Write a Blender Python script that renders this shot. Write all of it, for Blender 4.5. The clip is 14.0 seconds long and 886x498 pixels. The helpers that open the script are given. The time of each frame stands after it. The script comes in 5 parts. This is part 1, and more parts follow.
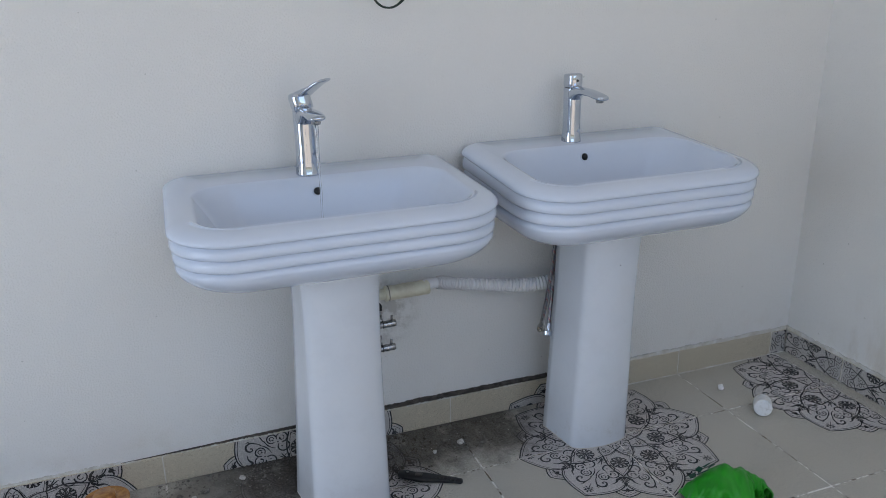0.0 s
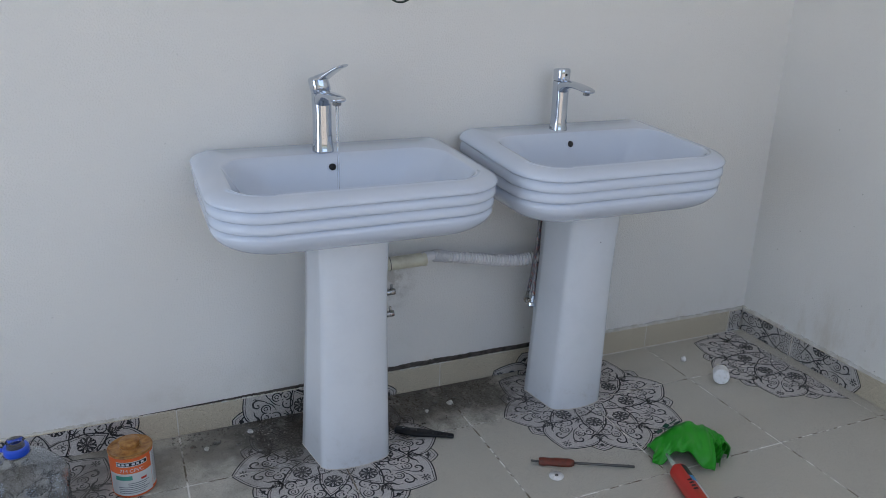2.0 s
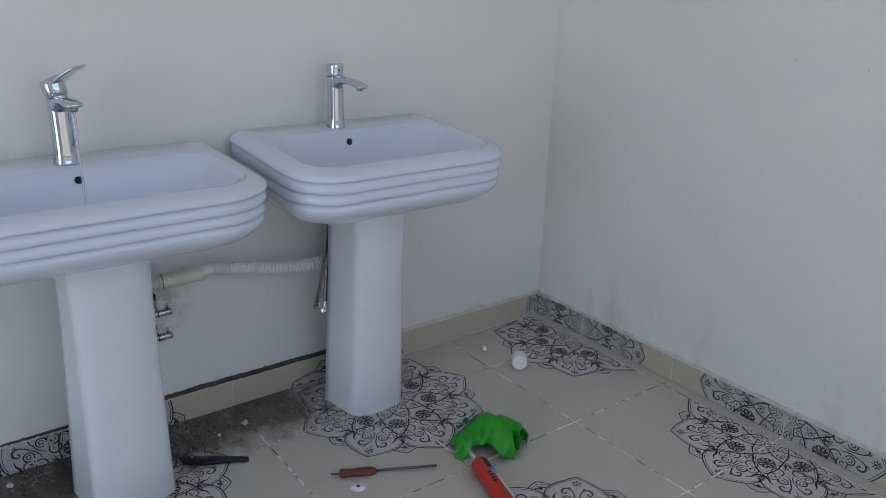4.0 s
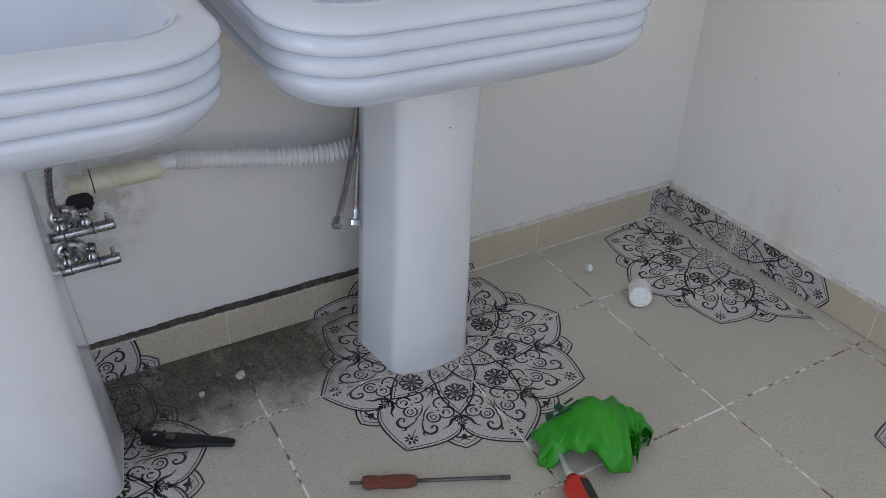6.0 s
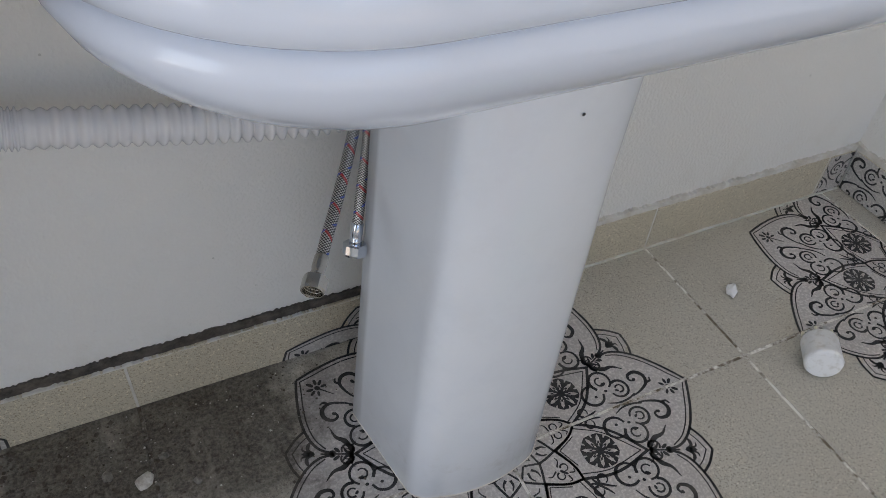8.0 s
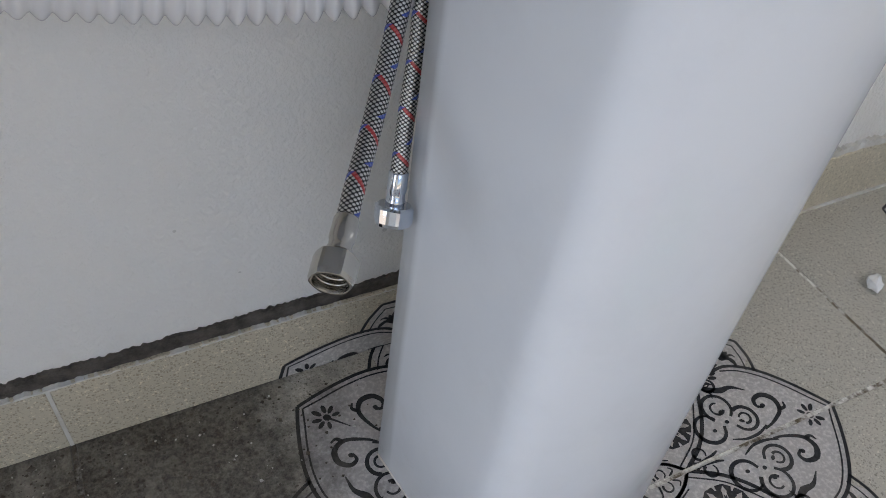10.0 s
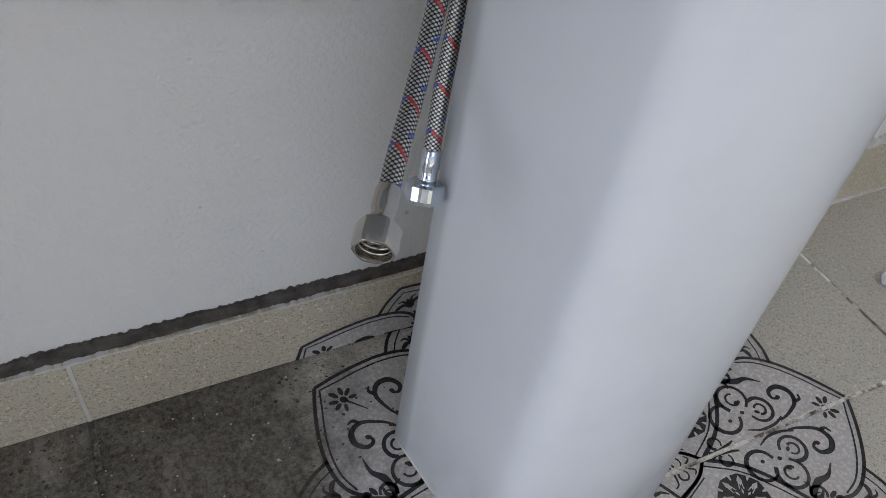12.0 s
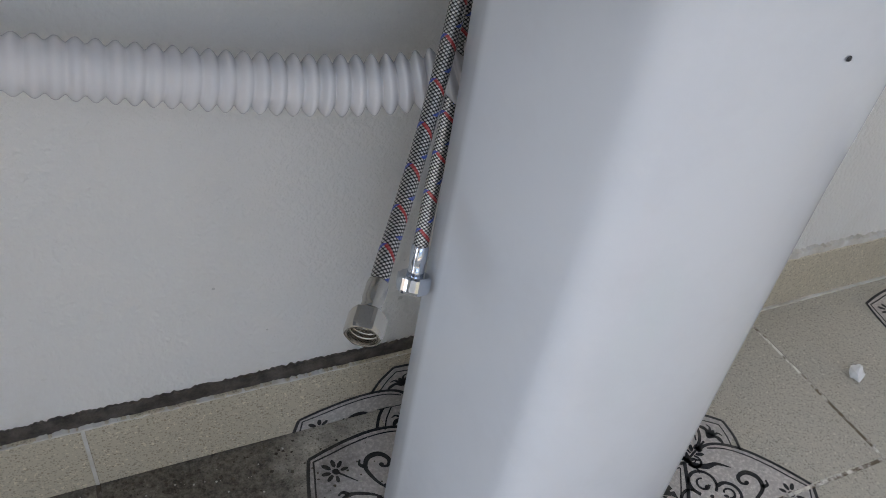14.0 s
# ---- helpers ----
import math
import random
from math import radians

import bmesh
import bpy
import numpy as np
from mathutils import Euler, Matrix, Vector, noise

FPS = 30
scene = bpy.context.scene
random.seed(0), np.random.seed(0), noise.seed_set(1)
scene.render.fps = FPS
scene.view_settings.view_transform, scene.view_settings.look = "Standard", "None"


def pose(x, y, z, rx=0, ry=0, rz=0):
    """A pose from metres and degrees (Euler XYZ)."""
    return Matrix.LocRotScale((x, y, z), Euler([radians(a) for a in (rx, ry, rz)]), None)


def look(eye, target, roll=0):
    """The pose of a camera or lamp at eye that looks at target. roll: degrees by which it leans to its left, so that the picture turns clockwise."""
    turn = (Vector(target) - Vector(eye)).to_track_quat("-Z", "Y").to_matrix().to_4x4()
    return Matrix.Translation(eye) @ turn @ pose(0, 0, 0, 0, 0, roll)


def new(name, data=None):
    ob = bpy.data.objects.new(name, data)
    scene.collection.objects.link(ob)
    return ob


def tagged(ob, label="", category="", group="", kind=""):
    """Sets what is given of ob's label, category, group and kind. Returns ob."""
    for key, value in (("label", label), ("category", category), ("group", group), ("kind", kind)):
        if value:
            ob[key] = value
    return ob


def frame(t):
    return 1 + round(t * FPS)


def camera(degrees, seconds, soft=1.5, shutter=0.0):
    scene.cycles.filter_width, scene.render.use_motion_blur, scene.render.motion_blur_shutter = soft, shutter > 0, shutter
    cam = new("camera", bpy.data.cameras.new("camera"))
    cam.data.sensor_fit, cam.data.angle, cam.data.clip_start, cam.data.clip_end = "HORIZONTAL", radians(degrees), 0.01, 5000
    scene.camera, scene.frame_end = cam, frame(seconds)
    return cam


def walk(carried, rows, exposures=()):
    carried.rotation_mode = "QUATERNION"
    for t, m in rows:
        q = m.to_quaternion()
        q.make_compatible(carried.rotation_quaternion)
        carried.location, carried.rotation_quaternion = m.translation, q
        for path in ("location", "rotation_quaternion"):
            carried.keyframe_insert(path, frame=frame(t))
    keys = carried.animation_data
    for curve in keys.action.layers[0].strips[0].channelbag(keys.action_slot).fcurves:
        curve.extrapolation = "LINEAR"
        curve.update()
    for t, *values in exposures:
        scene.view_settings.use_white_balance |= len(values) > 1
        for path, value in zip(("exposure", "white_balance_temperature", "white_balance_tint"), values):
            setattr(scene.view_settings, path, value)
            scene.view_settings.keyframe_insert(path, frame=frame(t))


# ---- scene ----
cam = camera(59.8, 14.0, 0.9)
LIFT = 0.19
PATH = [
    (0, (-1.942, -1.873, 1.236), (-1.297, -0.097, 0.58), -1.0),
    (0.5, (-1.901, -1.886, 1.245), (-1.061, -0.198, 0.577), 0.4),
    (1, (-1.897, -1.931, 1.24), (-0.911, -0.327, 0.565), -0.1),
    (1.5, (-2.019, -1.97, 1.23), (-1.152, -0.307, 0.534), -1.5),
    (2, (-2.116, -2.019, 1.249), (-1.371, -0.289, 0.579), 1.4),
    (2.5, (-2.151, -2.06, 1.274), (-1.397, -0.268, 0.805), 2.7),
    (3, (-2.145, -2.057, 1.274), (-1.4, -0.259, 0.816), 2.8),
    (3.5, (-2.116, -2.036, 1.269), (-1.225, -0.312, 0.786), 2.6),
    (4, (-1.976, -1.995, 1.244), (-0.842, -0.491, 0.572), 1.6),
    (4.2, (-1.911, -1.968, 1.231), (-0.786, -0.473, 0.526), 1.2),
    (6.3, (-1.429, -1.208, 1.064), (-0.618, 0.245, -0.047), 2.1),
    (6.5, (-1.38, -1.126, 1.058), (-0.585, 0.324, -0.066), 2.7),
    (7, (-1.319, -0.965, 1.008), (-0.546, 0.411, -0.22), 4.5),
    (7.5, (-1.271, -0.826, 0.98), (-0.514, 0.503, -0.309), 5.5),
    (8, (-1.201, -0.664, 0.848), (-0.486, 0.597, -0.53), 5.5),
    (8.5, (-1.177, -0.564, 0.709), (-0.485, 0.7, -0.679), 5.3),
    (10.8, (-1.148, -0.459, 0.625), (-0.432, 0.773, -0.778), 6.2),
    (11, (-1.16, -0.461, 0.624), (-0.449, 0.771, -0.782), 6.2),
    (11.5, (-1.172, -0.461, 0.617), (-0.46, 0.774, -0.785), 6.7),
    (12, (-1.174, -0.463, 0.619), (-0.462, 0.776, -0.779), 7.2),
    (12.5, (-1.172, -0.472, 0.623), (-0.458, 0.772, -0.771), 7.6),
    (13, (-1.178, -0.48, 0.624), (-0.466, 0.771, -0.765), 8.0),
    (13.5, (-1.185, -0.484, 0.635), (-0.47, 0.775, -0.745), 8.8),
    (14, (-1.184, -0.506, 0.669), (-0.441, 0.869, -0.579), 7.9),
]
EXPOSURES = [(t, ev + LIFT, kelvin, tint) for t, ev, kelvin, tint in ((0, -0.16, 6400, 15), (1, -0.22, 6400, 15), (2, -0.22, 6400, 15), (2.5, -0.28, 6360, 15), (3.5, -0.38, 6360, 15), (4.2, -0.32, 6400, 15), (6.5, 0.10, 7000, 17), (7, 0.10, 7120, 17), (7.5, 0.12, 7080, 17), (8, 0.18, 7200, 17), (8.5, 0.28, 7120, 17), (10.8, 0.40, 7080, 17), (14, 0.36, 7080, 17))]
walk(cam, [(t, look(eye, target, roll)) for t, eye, target, roll in PATH], EXPOSURES)

# ---- world, light ----
world = bpy.data.worlds.new("sky")
scene.world = world
world.use_nodes = True
wn = world.node_tree.nodes
sky = wn.new("ShaderNodeTexSky")
sky.sky_type, sky.sun_disc, sky.sun_elevation, sky.sun_rotation = "NISHITA", False, radians(74), radians(195)
wn["Background"].inputs["Strength"].default_value = 0.12
world.node_tree.links.new(sky.outputs["Color"], wn["Background"].inputs["Color"])
sun_data = bpy.data.lights.new("sun", "SUN")
sun_data.energy, sun_data.angle, sun_data.color = 4.5, radians(0.5), (1.0, 0.94, 0.85)
sun = new("sun", sun_data)
sun.matrix_world = look((-1.8, -2.9, 10.5), (-1.0, 0, 0))
window_data = bpy.data.lights.new("doorway_skylight", "AREA")
window_data.shape, window_data.size, window_data.size_y, window_data.energy, window_data.color = "RECTANGLE", 1.9, 1.5, 9.2, (0.68, 0.83, 1.0)
window_light = new("doorway_skylight", window_data)
window_light.matrix_world = look((-1.05, -3.02, 1.85), (-0.9, -1.0, 0.55))

# added fill lamp, out of view: brightens pedestal sides and east wall from the west
west_fill_data = bpy.data.lights.new("west_fill_light", "AREA")
west_fill_data.shape, west_fill_data.size, west_fill_data.size_y, west_fill_data.energy, west_fill_data.color = "RECTANGLE", 1.5, 1.7, 23.5, (0.68, 0.83, 1.0)
west_fill = new("west_fill_light", west_fill_data)
west_fill.matrix_world = look((-4.28, -1.5, 1.10), (-0.4, -0.5, 0.25))

# ---- materials ----
def mat(name, color=(0.8, 0.8, 0.8), rough=0.5, metal=0.0, coat=0.0, transmission=0.0, ior=1.45):
    m = bpy.data.materials.new(name)
    m.use_nodes = True
    b = m.node_tree.nodes["Principled BSDF"]
    b.inputs["Base Color"].default_value = (*color, 1)
    b.inputs["Roughness"].default_value, b.inputs["Metallic"].default_value = rough, metal
    b.inputs["Coat Weight"].default_value, b.inputs["Transmission Weight"].default_value, b.inputs["IOR"].default_value = coat, transmission, ior
    return m


class Nodes:
    """Short hand for wiring a material."""

    def __init__(self, m):
        self.tree = m.node_tree
        self.bsdf = m.node_tree.nodes["Principled BSDF"]

    def add(self, kind, inputs=None, operation="", feature="", blend_type=""):
        n = self.tree.nodes.new(kind)
        if operation:
            n.operation = operation
        if feature:
            n.feature = feature
        if blend_type:
            n.data_type, n.blend_type = "RGBA", blend_type
        for k, v in (inputs or {}).items():
            if isinstance(v, bpy.types.NodeSocket):
                self.tree.links.new(v, n.inputs[k])
            else:
                n.inputs[k].default_value = v
        return n

    def pos(self):
        return self.add("ShaderNodeNewGeometry").outputs["Position"]

    def local(self):
        return self.add("ShaderNodeTexCoord").outputs["Object"]

    def noise(self, vec, scale, detail=4.0, rough=0.55):
        return self.add("ShaderNodeTexNoise", {"Vector": vec, "Scale": scale, "Detail": detail, "Roughness": rough}).outputs["Fac"]

    def ramp(self, fac, lo, hi, a=(0, 0, 0), b=(1, 1, 1)):
        n = self.add("ShaderNodeValToRGB", {"Fac": fac})
        n.color_ramp.elements[0].position, n.color_ramp.elements[1].position = lo, hi
        n.color_ramp.elements[0].color, n.color_ramp.elements[1].color = (*a, 1), (*b, 1)
        return n.outputs["Color"]

    def mix(self, fac, a, b, blend="MIX"):
        n = self.add("ShaderNodeMix", blend_type=blend)
        for sock, v in ((n.inputs[0], fac), (n.inputs[6], a), (n.inputs[7], b)):
            if isinstance(v, bpy.types.NodeSocket):
                self.tree.links.new(v, sock)
            else:
                sock.default_value = v if isinstance(v, float) else (*v, 1)
        return n.outputs[2]

    def math(self, op, a, b=0.0, c=0.0):
        n = self.add("ShaderNodeMath", operation=op)
        for sock, v in zip(n.inputs, (a, b, c)):
            if isinstance(v, bpy.types.NodeSocket):
                self.tree.links.new(v, sock)
            else:
                sock.default_value = v
        return n.outputs[0]

    def color(self, c):
        self.tree.links.new(c, self.bsdf.inputs["Base Color"])

    def rough(self, c):
        self.tree.links.new(c, self.bsdf.inputs["Roughness"])

    def bump(self, height, strength=0.2, distance=0.002):
        b = self.add("ShaderNodeBump", {"Height": height, "Strength": strength, "Distance": distance})
        self.tree.links.new(b.outputs["Normal"], self.bsdf.inputs["Normal"])


def speck_mask(n, vec, scale, cut):
    """Small scattered dots: 1 inside a dot."""
    v = n.add("ShaderNodeTexVoronoi", {"Vector": vec, "Scale": scale, "Randomness": 1.0}, feature="F1")
    pick = n.add("ShaderNodeSeparateColor", {"Color": v.outputs["Color"]}).outputs[0]
    size = n.math("MULTIPLY", pick, cut)
    return n.math("LESS_THAN", v.outputs["Distance"], size)


def wall_material(name, tint):
    m = mat(name, tint, 0.62)
    n = Nodes(m)
    p = n.pos()
    blotch = n.noise(p, 1.6, 5.0)
    c = n.mix(n.ramp(blotch, 0.3, 0.75), tuple(v * 0.97 for v in tint), tint)
    stain = n.ramp(n.noise(p, 5.0, 6.0, 0.7), 0.66, 0.82)
    c = n.mix(n.math("MULTIPLY", stain, 0.10), c, (0.62, 0.55, 0.43))
    z = n.add("ShaderNodeSeparateXYZ", {"Vector": p}).outputs["Z"]
    low = n.math("SUBTRACT", 1.0, n.math("MULTIPLY", z, 4.5))
    low = n.math("MULTIPLY", n.math("MAXIMUM", low, 0.0), n.ramp(n.noise(p, 9.0, 5.0, 0.7), 0.5, 0.75))
    c = n.mix(n.math("MULTIPLY", low, 0.45), c, (0.50, 0.43, 0.32))
    xs = n.add("ShaderNodeSeparateXYZ", {"Vector": p})
    side = n.math("MULTIPLY", n.math("GREATER_THAN", xs.outputs["X"], -0.02), n.math("LESS_THAN", xs.outputs["Y"], -0.25))
    run = n.add("ShaderNodeMapping", {"Vector": p, "Scale": (1.0, 9.0, 3.0)}).outputs[0]
    tan = n.math("MULTIPLY", n.math("MAXIMUM", n.math("SUBTRACT", 1.0, n.math("MULTIPLY", z, 2.8)), 0.0), n.ramp(n.noise(run, 1.0, 5.0, 0.65), 0.52, 0.70))
    c = n.mix(n.math("MULTIPLY", n.math("MULTIPLY", side, tan), 0.55), c, (0.50, 0.41, 0.29))
    foot_specks = n.math("MULTIPLY", n.math("MULTIPLY", speck_mask(n, p, 38.0, 0.07), n.math("LESS_THAN", z, 0.2)), side)
    c = n.mix(n.math("MULTIPLY", foot_specks, 0.7), c, (0.10, 0.09, 0.07))
    spot = n.add("ShaderNodeVectorMath", {0: p, 1: (-1.450, 0.0, 0.385)}, operation="DISTANCE").outputs["Value"]
    broken = n.math("MULTIPLY", n.math("MAXIMUM", n.math("SUBTRACT", 1.0, n.math("MULTIPLY", spot, 8.0)), 0.0), n.ramp(n.noise(p, 26.0, 6.0, 0.7), 0.44, 0.60))
    c = n.mix(n.math("MINIMUM", n.math("MULTIPLY", broken, 1.2), 0.6), c, (0.38, 0.35, 0.30))
    dots = speck_mask(n, p, 19.0, 0.050)
    c = n.mix(n.math("MULTIPLY", dots, 0.36), c, (0.26, 0.25, 0.215))
    n.color(c)
    scuff = n.math("MULTIPLY", n.ramp(n.noise(p, 70.0, 4.0, 0.6), 0.68, 0.74), n.ramp(n.noise(p, 3.0, 3.0), 0.55, 0.7))
    c = n.mix(n.math("MULTIPLY", scuff, 0.45), c, (0.42, 0.40, 0.36))
    n.color(c)
    peel = n.ramp(n.noise(p, 210.0, 2.0, 0.5), 0.35, 0.65)
    grain = n.math("ADD", n.math("MULTIPLY", peel, 0.55), n.math("MULTIPLY", n.noise(p, 32.0, 3.0), 0.8))
    n.bump(grain, 0.44, 0.0028)
    return m


def tile_material(name, base, fleck, with_dirt=True):
    m = mat(name, base, 0.42)
    n = Nodes(m)
    p = n.pos()
    info = n.add("ShaderNodeObjectInfo").outputs["Random"]
    c = n.mix(n.noise(p, 7.0, 4.0), tuple(v * 0.9 for v in base), tuple(min(1, v * 1.1) for v in base))
    c = n.mix(n.math("MULTIPLY", info, 0.10), c, tuple(v * 0.72 for v in base))
    grain = n.noise(p, 420.0, 2.0)
    c = n.mix(n.ramp(grain, 0.56, 0.66), c, tuple(v * 0.76 for v in base))
    c = n.mix(n.ramp(n.noise(p, 300.0, 2.0), 0.60, 0.70), c, tuple(min(1, v * 1.35) for v in base))
    dots = speck_mask(n, p, 420.0, 0.50)
    c = n.mix(n.math("MULTIPLY", dots, 0.42), c, fleck)
    big = speck_mask(n, p, 210.0, 0.28)
    c = n.mix(n.math("MULTIPLY", big, 0.6), c, tuple(v * 1.5 for v in fleck))
    rust = n.ramp(n.noise(p, 4.0, 5.0, 0.7), 0.62, 0.80)
    c = n.mix(n.math("MULTIPLY", rust, 0.22), c, (0.42, 0.30, 0.18))
    if with_dirt:
        c = dirt(n, p, c)
    n.color(c)
    n.rough(n.ramp(n.noise(p, 12.0, 5.0), 0.2, 0.8, (0.34,) * 3, (0.58,) * 3))
    n.bump(grain, 0.12, 0.001)
    return m


def dirt(n, p, c):
    """Grey cement dust and damp soil swept along the foot of the wall behind the basins."""
    s = n.add("ShaderNodeSeparateXYZ", {"Vector": p})
    x, y = s.outputs["X"], s.outputs["Y"]
    edge = n.math("MULTIPLY", n.math("SUBTRACT", n.noise(p, 14.0, 6.0, 0.65), 0.5), 0.26)
    far = n.math("ADD", n.math("ABSOLUTE", n.math("ADD", x, 1.47)), n.math("MULTIPLY", edge, 1.2))
    a = n.math("SUBTRACT", 1.0, n.math("MULTIPLY", n.math("MAXIMUM", n.math("SUBTRACT", far, 0.36), 0.0), 9.0))
    near = n.math("ADD", n.math("MULTIPLY", y, -1.0), edge)
    b = n.math("SUBTRACT", 1.0, n.math("MULTIPLY", n.math("MAXIMUM", n.math("SUBTRACT", near, 0.15), 0.0), 9.0))
    mask = n.math("MULTIPLY", n.math("MAXIMUM", a, 0.0), n.math("MAXIMUM", b, 0.0))
    wide = n.math("SUBTRACT", 1.0, n.math("MULTIPLY", n.math("MAXIMUM", n.math("SUBTRACT", near, 0.24), 0.0), 7.0))
    film = n.math("MULTIPLY", n.math("MULTIPLY", n.math("LESS_THAN", x, -1.62), n.math("MAXIMUM", wide, 0.0)), n.ramp(n.noise(p, 6.0, 5.0, 0.6), 0.30, 0.56))
    c = n.mix(n.math("MULTIPLY", film, 0.72), c, (0.12, 0.11, 0.095))
    fine = n.ramp(n.noise(p, 190.0, 4.0, 0.7), 0.34, 0.62)
    patch = n.ramp(n.noise(p, 22.0, 5.0, 0.6), 0.30, 0.60, (0.82,) * 3, (1, 1, 1))
    amount = n.math("MULTIPLY", n.math("MULTIPLY", mask, patch), n.math("ADD", n.math("MULTIPLY", fine, 0.26), 0.74))
    soil = n.mix(n.ramp(n.noise(p, 130.0, 5.0, 0.7), 0.35, 0.70), (0.024, 0.0175, 0.012), (0.080, 0.064, 0.047))
    wiped = n.add("ShaderNodeMapping", {"Vector": p, "Rotation": (0.0, 0.0, 0.9), "Scale": (14.0, 5.0, 1.0)}).outputs[0]
    smear = n.ramp(n.noise(wiped, 1.6, 5.0, 0.6), 0.57, 0.68)
    soil = n.mix(n.math("MULTIPLY", smear, 0.6), soil, (0.27, 0.245, 0.21))
    clod = n.math("MULTIPLY", n.ramp(n.math("MULTIPLY", x, -1.0), 1.26, 1.36), n.ramp(n.noise(p, 17.0, 6.0, 0.7), 0.42, 0.56))
    soil = n.mix(n.math("MULTIPLY", clod, 0.75), soil, (0.014, 0.0105, 0.0075))
    return n.mix(amount, c, soil)


WALL = wall_material("wall_paint", (0.80, 0.788, 0.755))
CEILING = mat("ceiling_paint", (0.82, 0.82, 0.81), 0.7)
TILE = tile_material("terrazzo_tile", (0.522, 0.492, 0.425), (0.13, 0.12, 0.10))
SKIRT = tile_material("skirting_tile", (0.56, 0.50, 0.385), (0.16, 0.12, 0.08), False)


def print_material(name, base, dirty=True):
    m = mat(name, base, 0.4)
    n = Nodes(m)
    p = n.pos()
    c = n.mix(n.ramp(n.noise(p, 260.0, 3.0), 0.45, 0.75), base, tuple(min(1, v * 1.5 + 0.02) for v in base))
    c = n.mix(n.math("MULTIPLY", n.ramp(n.noise(p, 16.0, 4.0), 0.45, 0.8), 0.25), c, (0.30, 0.28, 0.25))
    if dirty:
        c = dirt(n, p, c)
    n.color(c)
    return m


PRINT_PALE = print_material("print_pale_grey", (0.47, 0.445, 0.43))
PRINT_INK = print_material("print_black", (0.012, 0.0115, 0.014))
SKIRT_PALE = print_material("print_pale_grey_upright", (0.44, 0.42, 0.40), False)
SKIRT_INK = print_material("print_black_upright", (0.018, 0.017, 0.018), False)


def grout_material():
    m = mat("grout", (0.42, 0.38, 0.31), 0.8)
    n = Nodes(m)
    p = n.pos()
    c = n.mix(n.ramp(n.noise(p, 16.0, 6.0, 0.75), 0.46, 0.56), (0.84, 0.82, 0.77), (0.17, 0.135, 0.095))
    n.color(dirt(n, p, c))
    n.bump(n.noise(p, 200.0), 0.3, 0.001)
    return m


GROUT = grout_material()


def plaster_material(name, a, b, scale):
    m = mat(name, a, 0.85)
    n = Nodes(m)
    p = n.pos()
    n.color(n.mix(n.ramp(n.noise(p, scale, 6.0, 0.7), 0.35, 0.65), a, b))
    n.bump(n.noise(p, scale * 4), 0.6, 0.003)
    return m


RENDER_GAP = plaster_material("bare_cement", (0.045, 0.037, 0.031), (0.125, 0.108, 0.092), 60.0)
FILLER = plaster_material("white_filler", (0.72, 0.71, 0.68), (0.55, 0.51, 0.44), 25.0)
CRUMB = plaster_material("mortar_crumb", (0.30, 0.28, 0.25), (0.10, 0.09, 0.075), 120.0)
SOIL_CLOD = plaster_material("soil_clod", (0.060, 0.046, 0.034), (0.135, 0.112, 0.088), 120.0)
PALE_CRUMB = plaster_material("plaster_crumb", (0.66, 0.65, 0.62), (0.40, 0.38, 0.34), 120.0)


def ceramic_material():
    m = mat("white_ceramic", (0.80, 0.81, 0.82), 0.25, coat=0.15)
    n = Nodes(m)
    p = n.pos()
    n.color(n.mix(n.ramp(n.noise(p, 6.0, 4.0), 0.3, 0.8), (0.635, 0.70, 0.81), (0.67, 0.725, 0.82)))
    smear = n.ramp(n.noise(p, 11.0, 6.0, 0.65), 0.35, 0.75, (0.09,) * 3, (0.15,) * 3)
    n.rough(smear)
    return m


CERAMIC = ceramic_material()


def pedestal_material():
    m = mat("dusty_ceramic", (0.80, 0.81, 0.82), 0.3, coat=0.2)
    n = Nodes(m)
    p = n.pos()
    c = n.mix(n.ramp(n.noise(p, 4.0, 6.0, 0.6), 0.3, 0.8), (0.74, 0.772, 0.82), (0.765, 0.79, 0.825))
    film = n.ramp(n.noise(p, 14.0, 7.0, 0.72), 0.48, 0.66)
    c = n.mix(n.math("MULTIPLY", film, 0.10), c, (0.52, 0.54, 0.57))
    s = n.add("ShaderNodeSeparateXYZ", {"Vector": p})
    foot = n.math("MAXIMUM", n.math("SUBTRACT", 1.0, n.math("MULTIPLY", s.outputs["Z"], 7.0)), 0.0)
    smear = n.math("MULTIPLY", foot, n.ramp(n.noise(p, 38.0, 6.0, 0.7), 0.55, 0.75))
    c = n.mix(n.math("MULTIPLY", smear, 0.40), c, (0.45, 0.42, 0.36))
    c = n.mix(n.math("MULTIPLY", speck_mask(n, p, 13.0, 0.018), 0.8), c, (0.08, 0.08, 0.09))
    n.color(c)
    n.rough(n.ramp(n.noise(p, 9.0, 6.0, 0.65), 0.3, 0.75, (0.13,) * 3, (0.24,) * 3))
    return m


PEDESTAL = pedestal_material()
CHROME = mat("chrome", (0.58, 0.62, 0.68), 0.03, 1.0)
BRUSHED = mat("nickel_plating", (0.50, 0.475, 0.43), 0.20, 1.0)
DULL_CHROME = mat("spotted_chrome", (0.42, 0.42, 0.42), 0.16, 1.0)
n_ = Nodes(DULL_CHROME)
n_.rough(n_.ramp(n_.noise(n_.pos(), 70.0, 5.0), 0.35, 0.7, (0.08,) * 3, (0.40,) * 3))
DARK = mat("dark_opening", (0.012, 0.012, 0.013), 0.5)
DARK_LINE = mat("dark_seal", (0.03, 0.03, 0.032), 0.4)
PLATE = mat("white_switch_plastic", (0.82, 0.82, 0.82), 0.28)
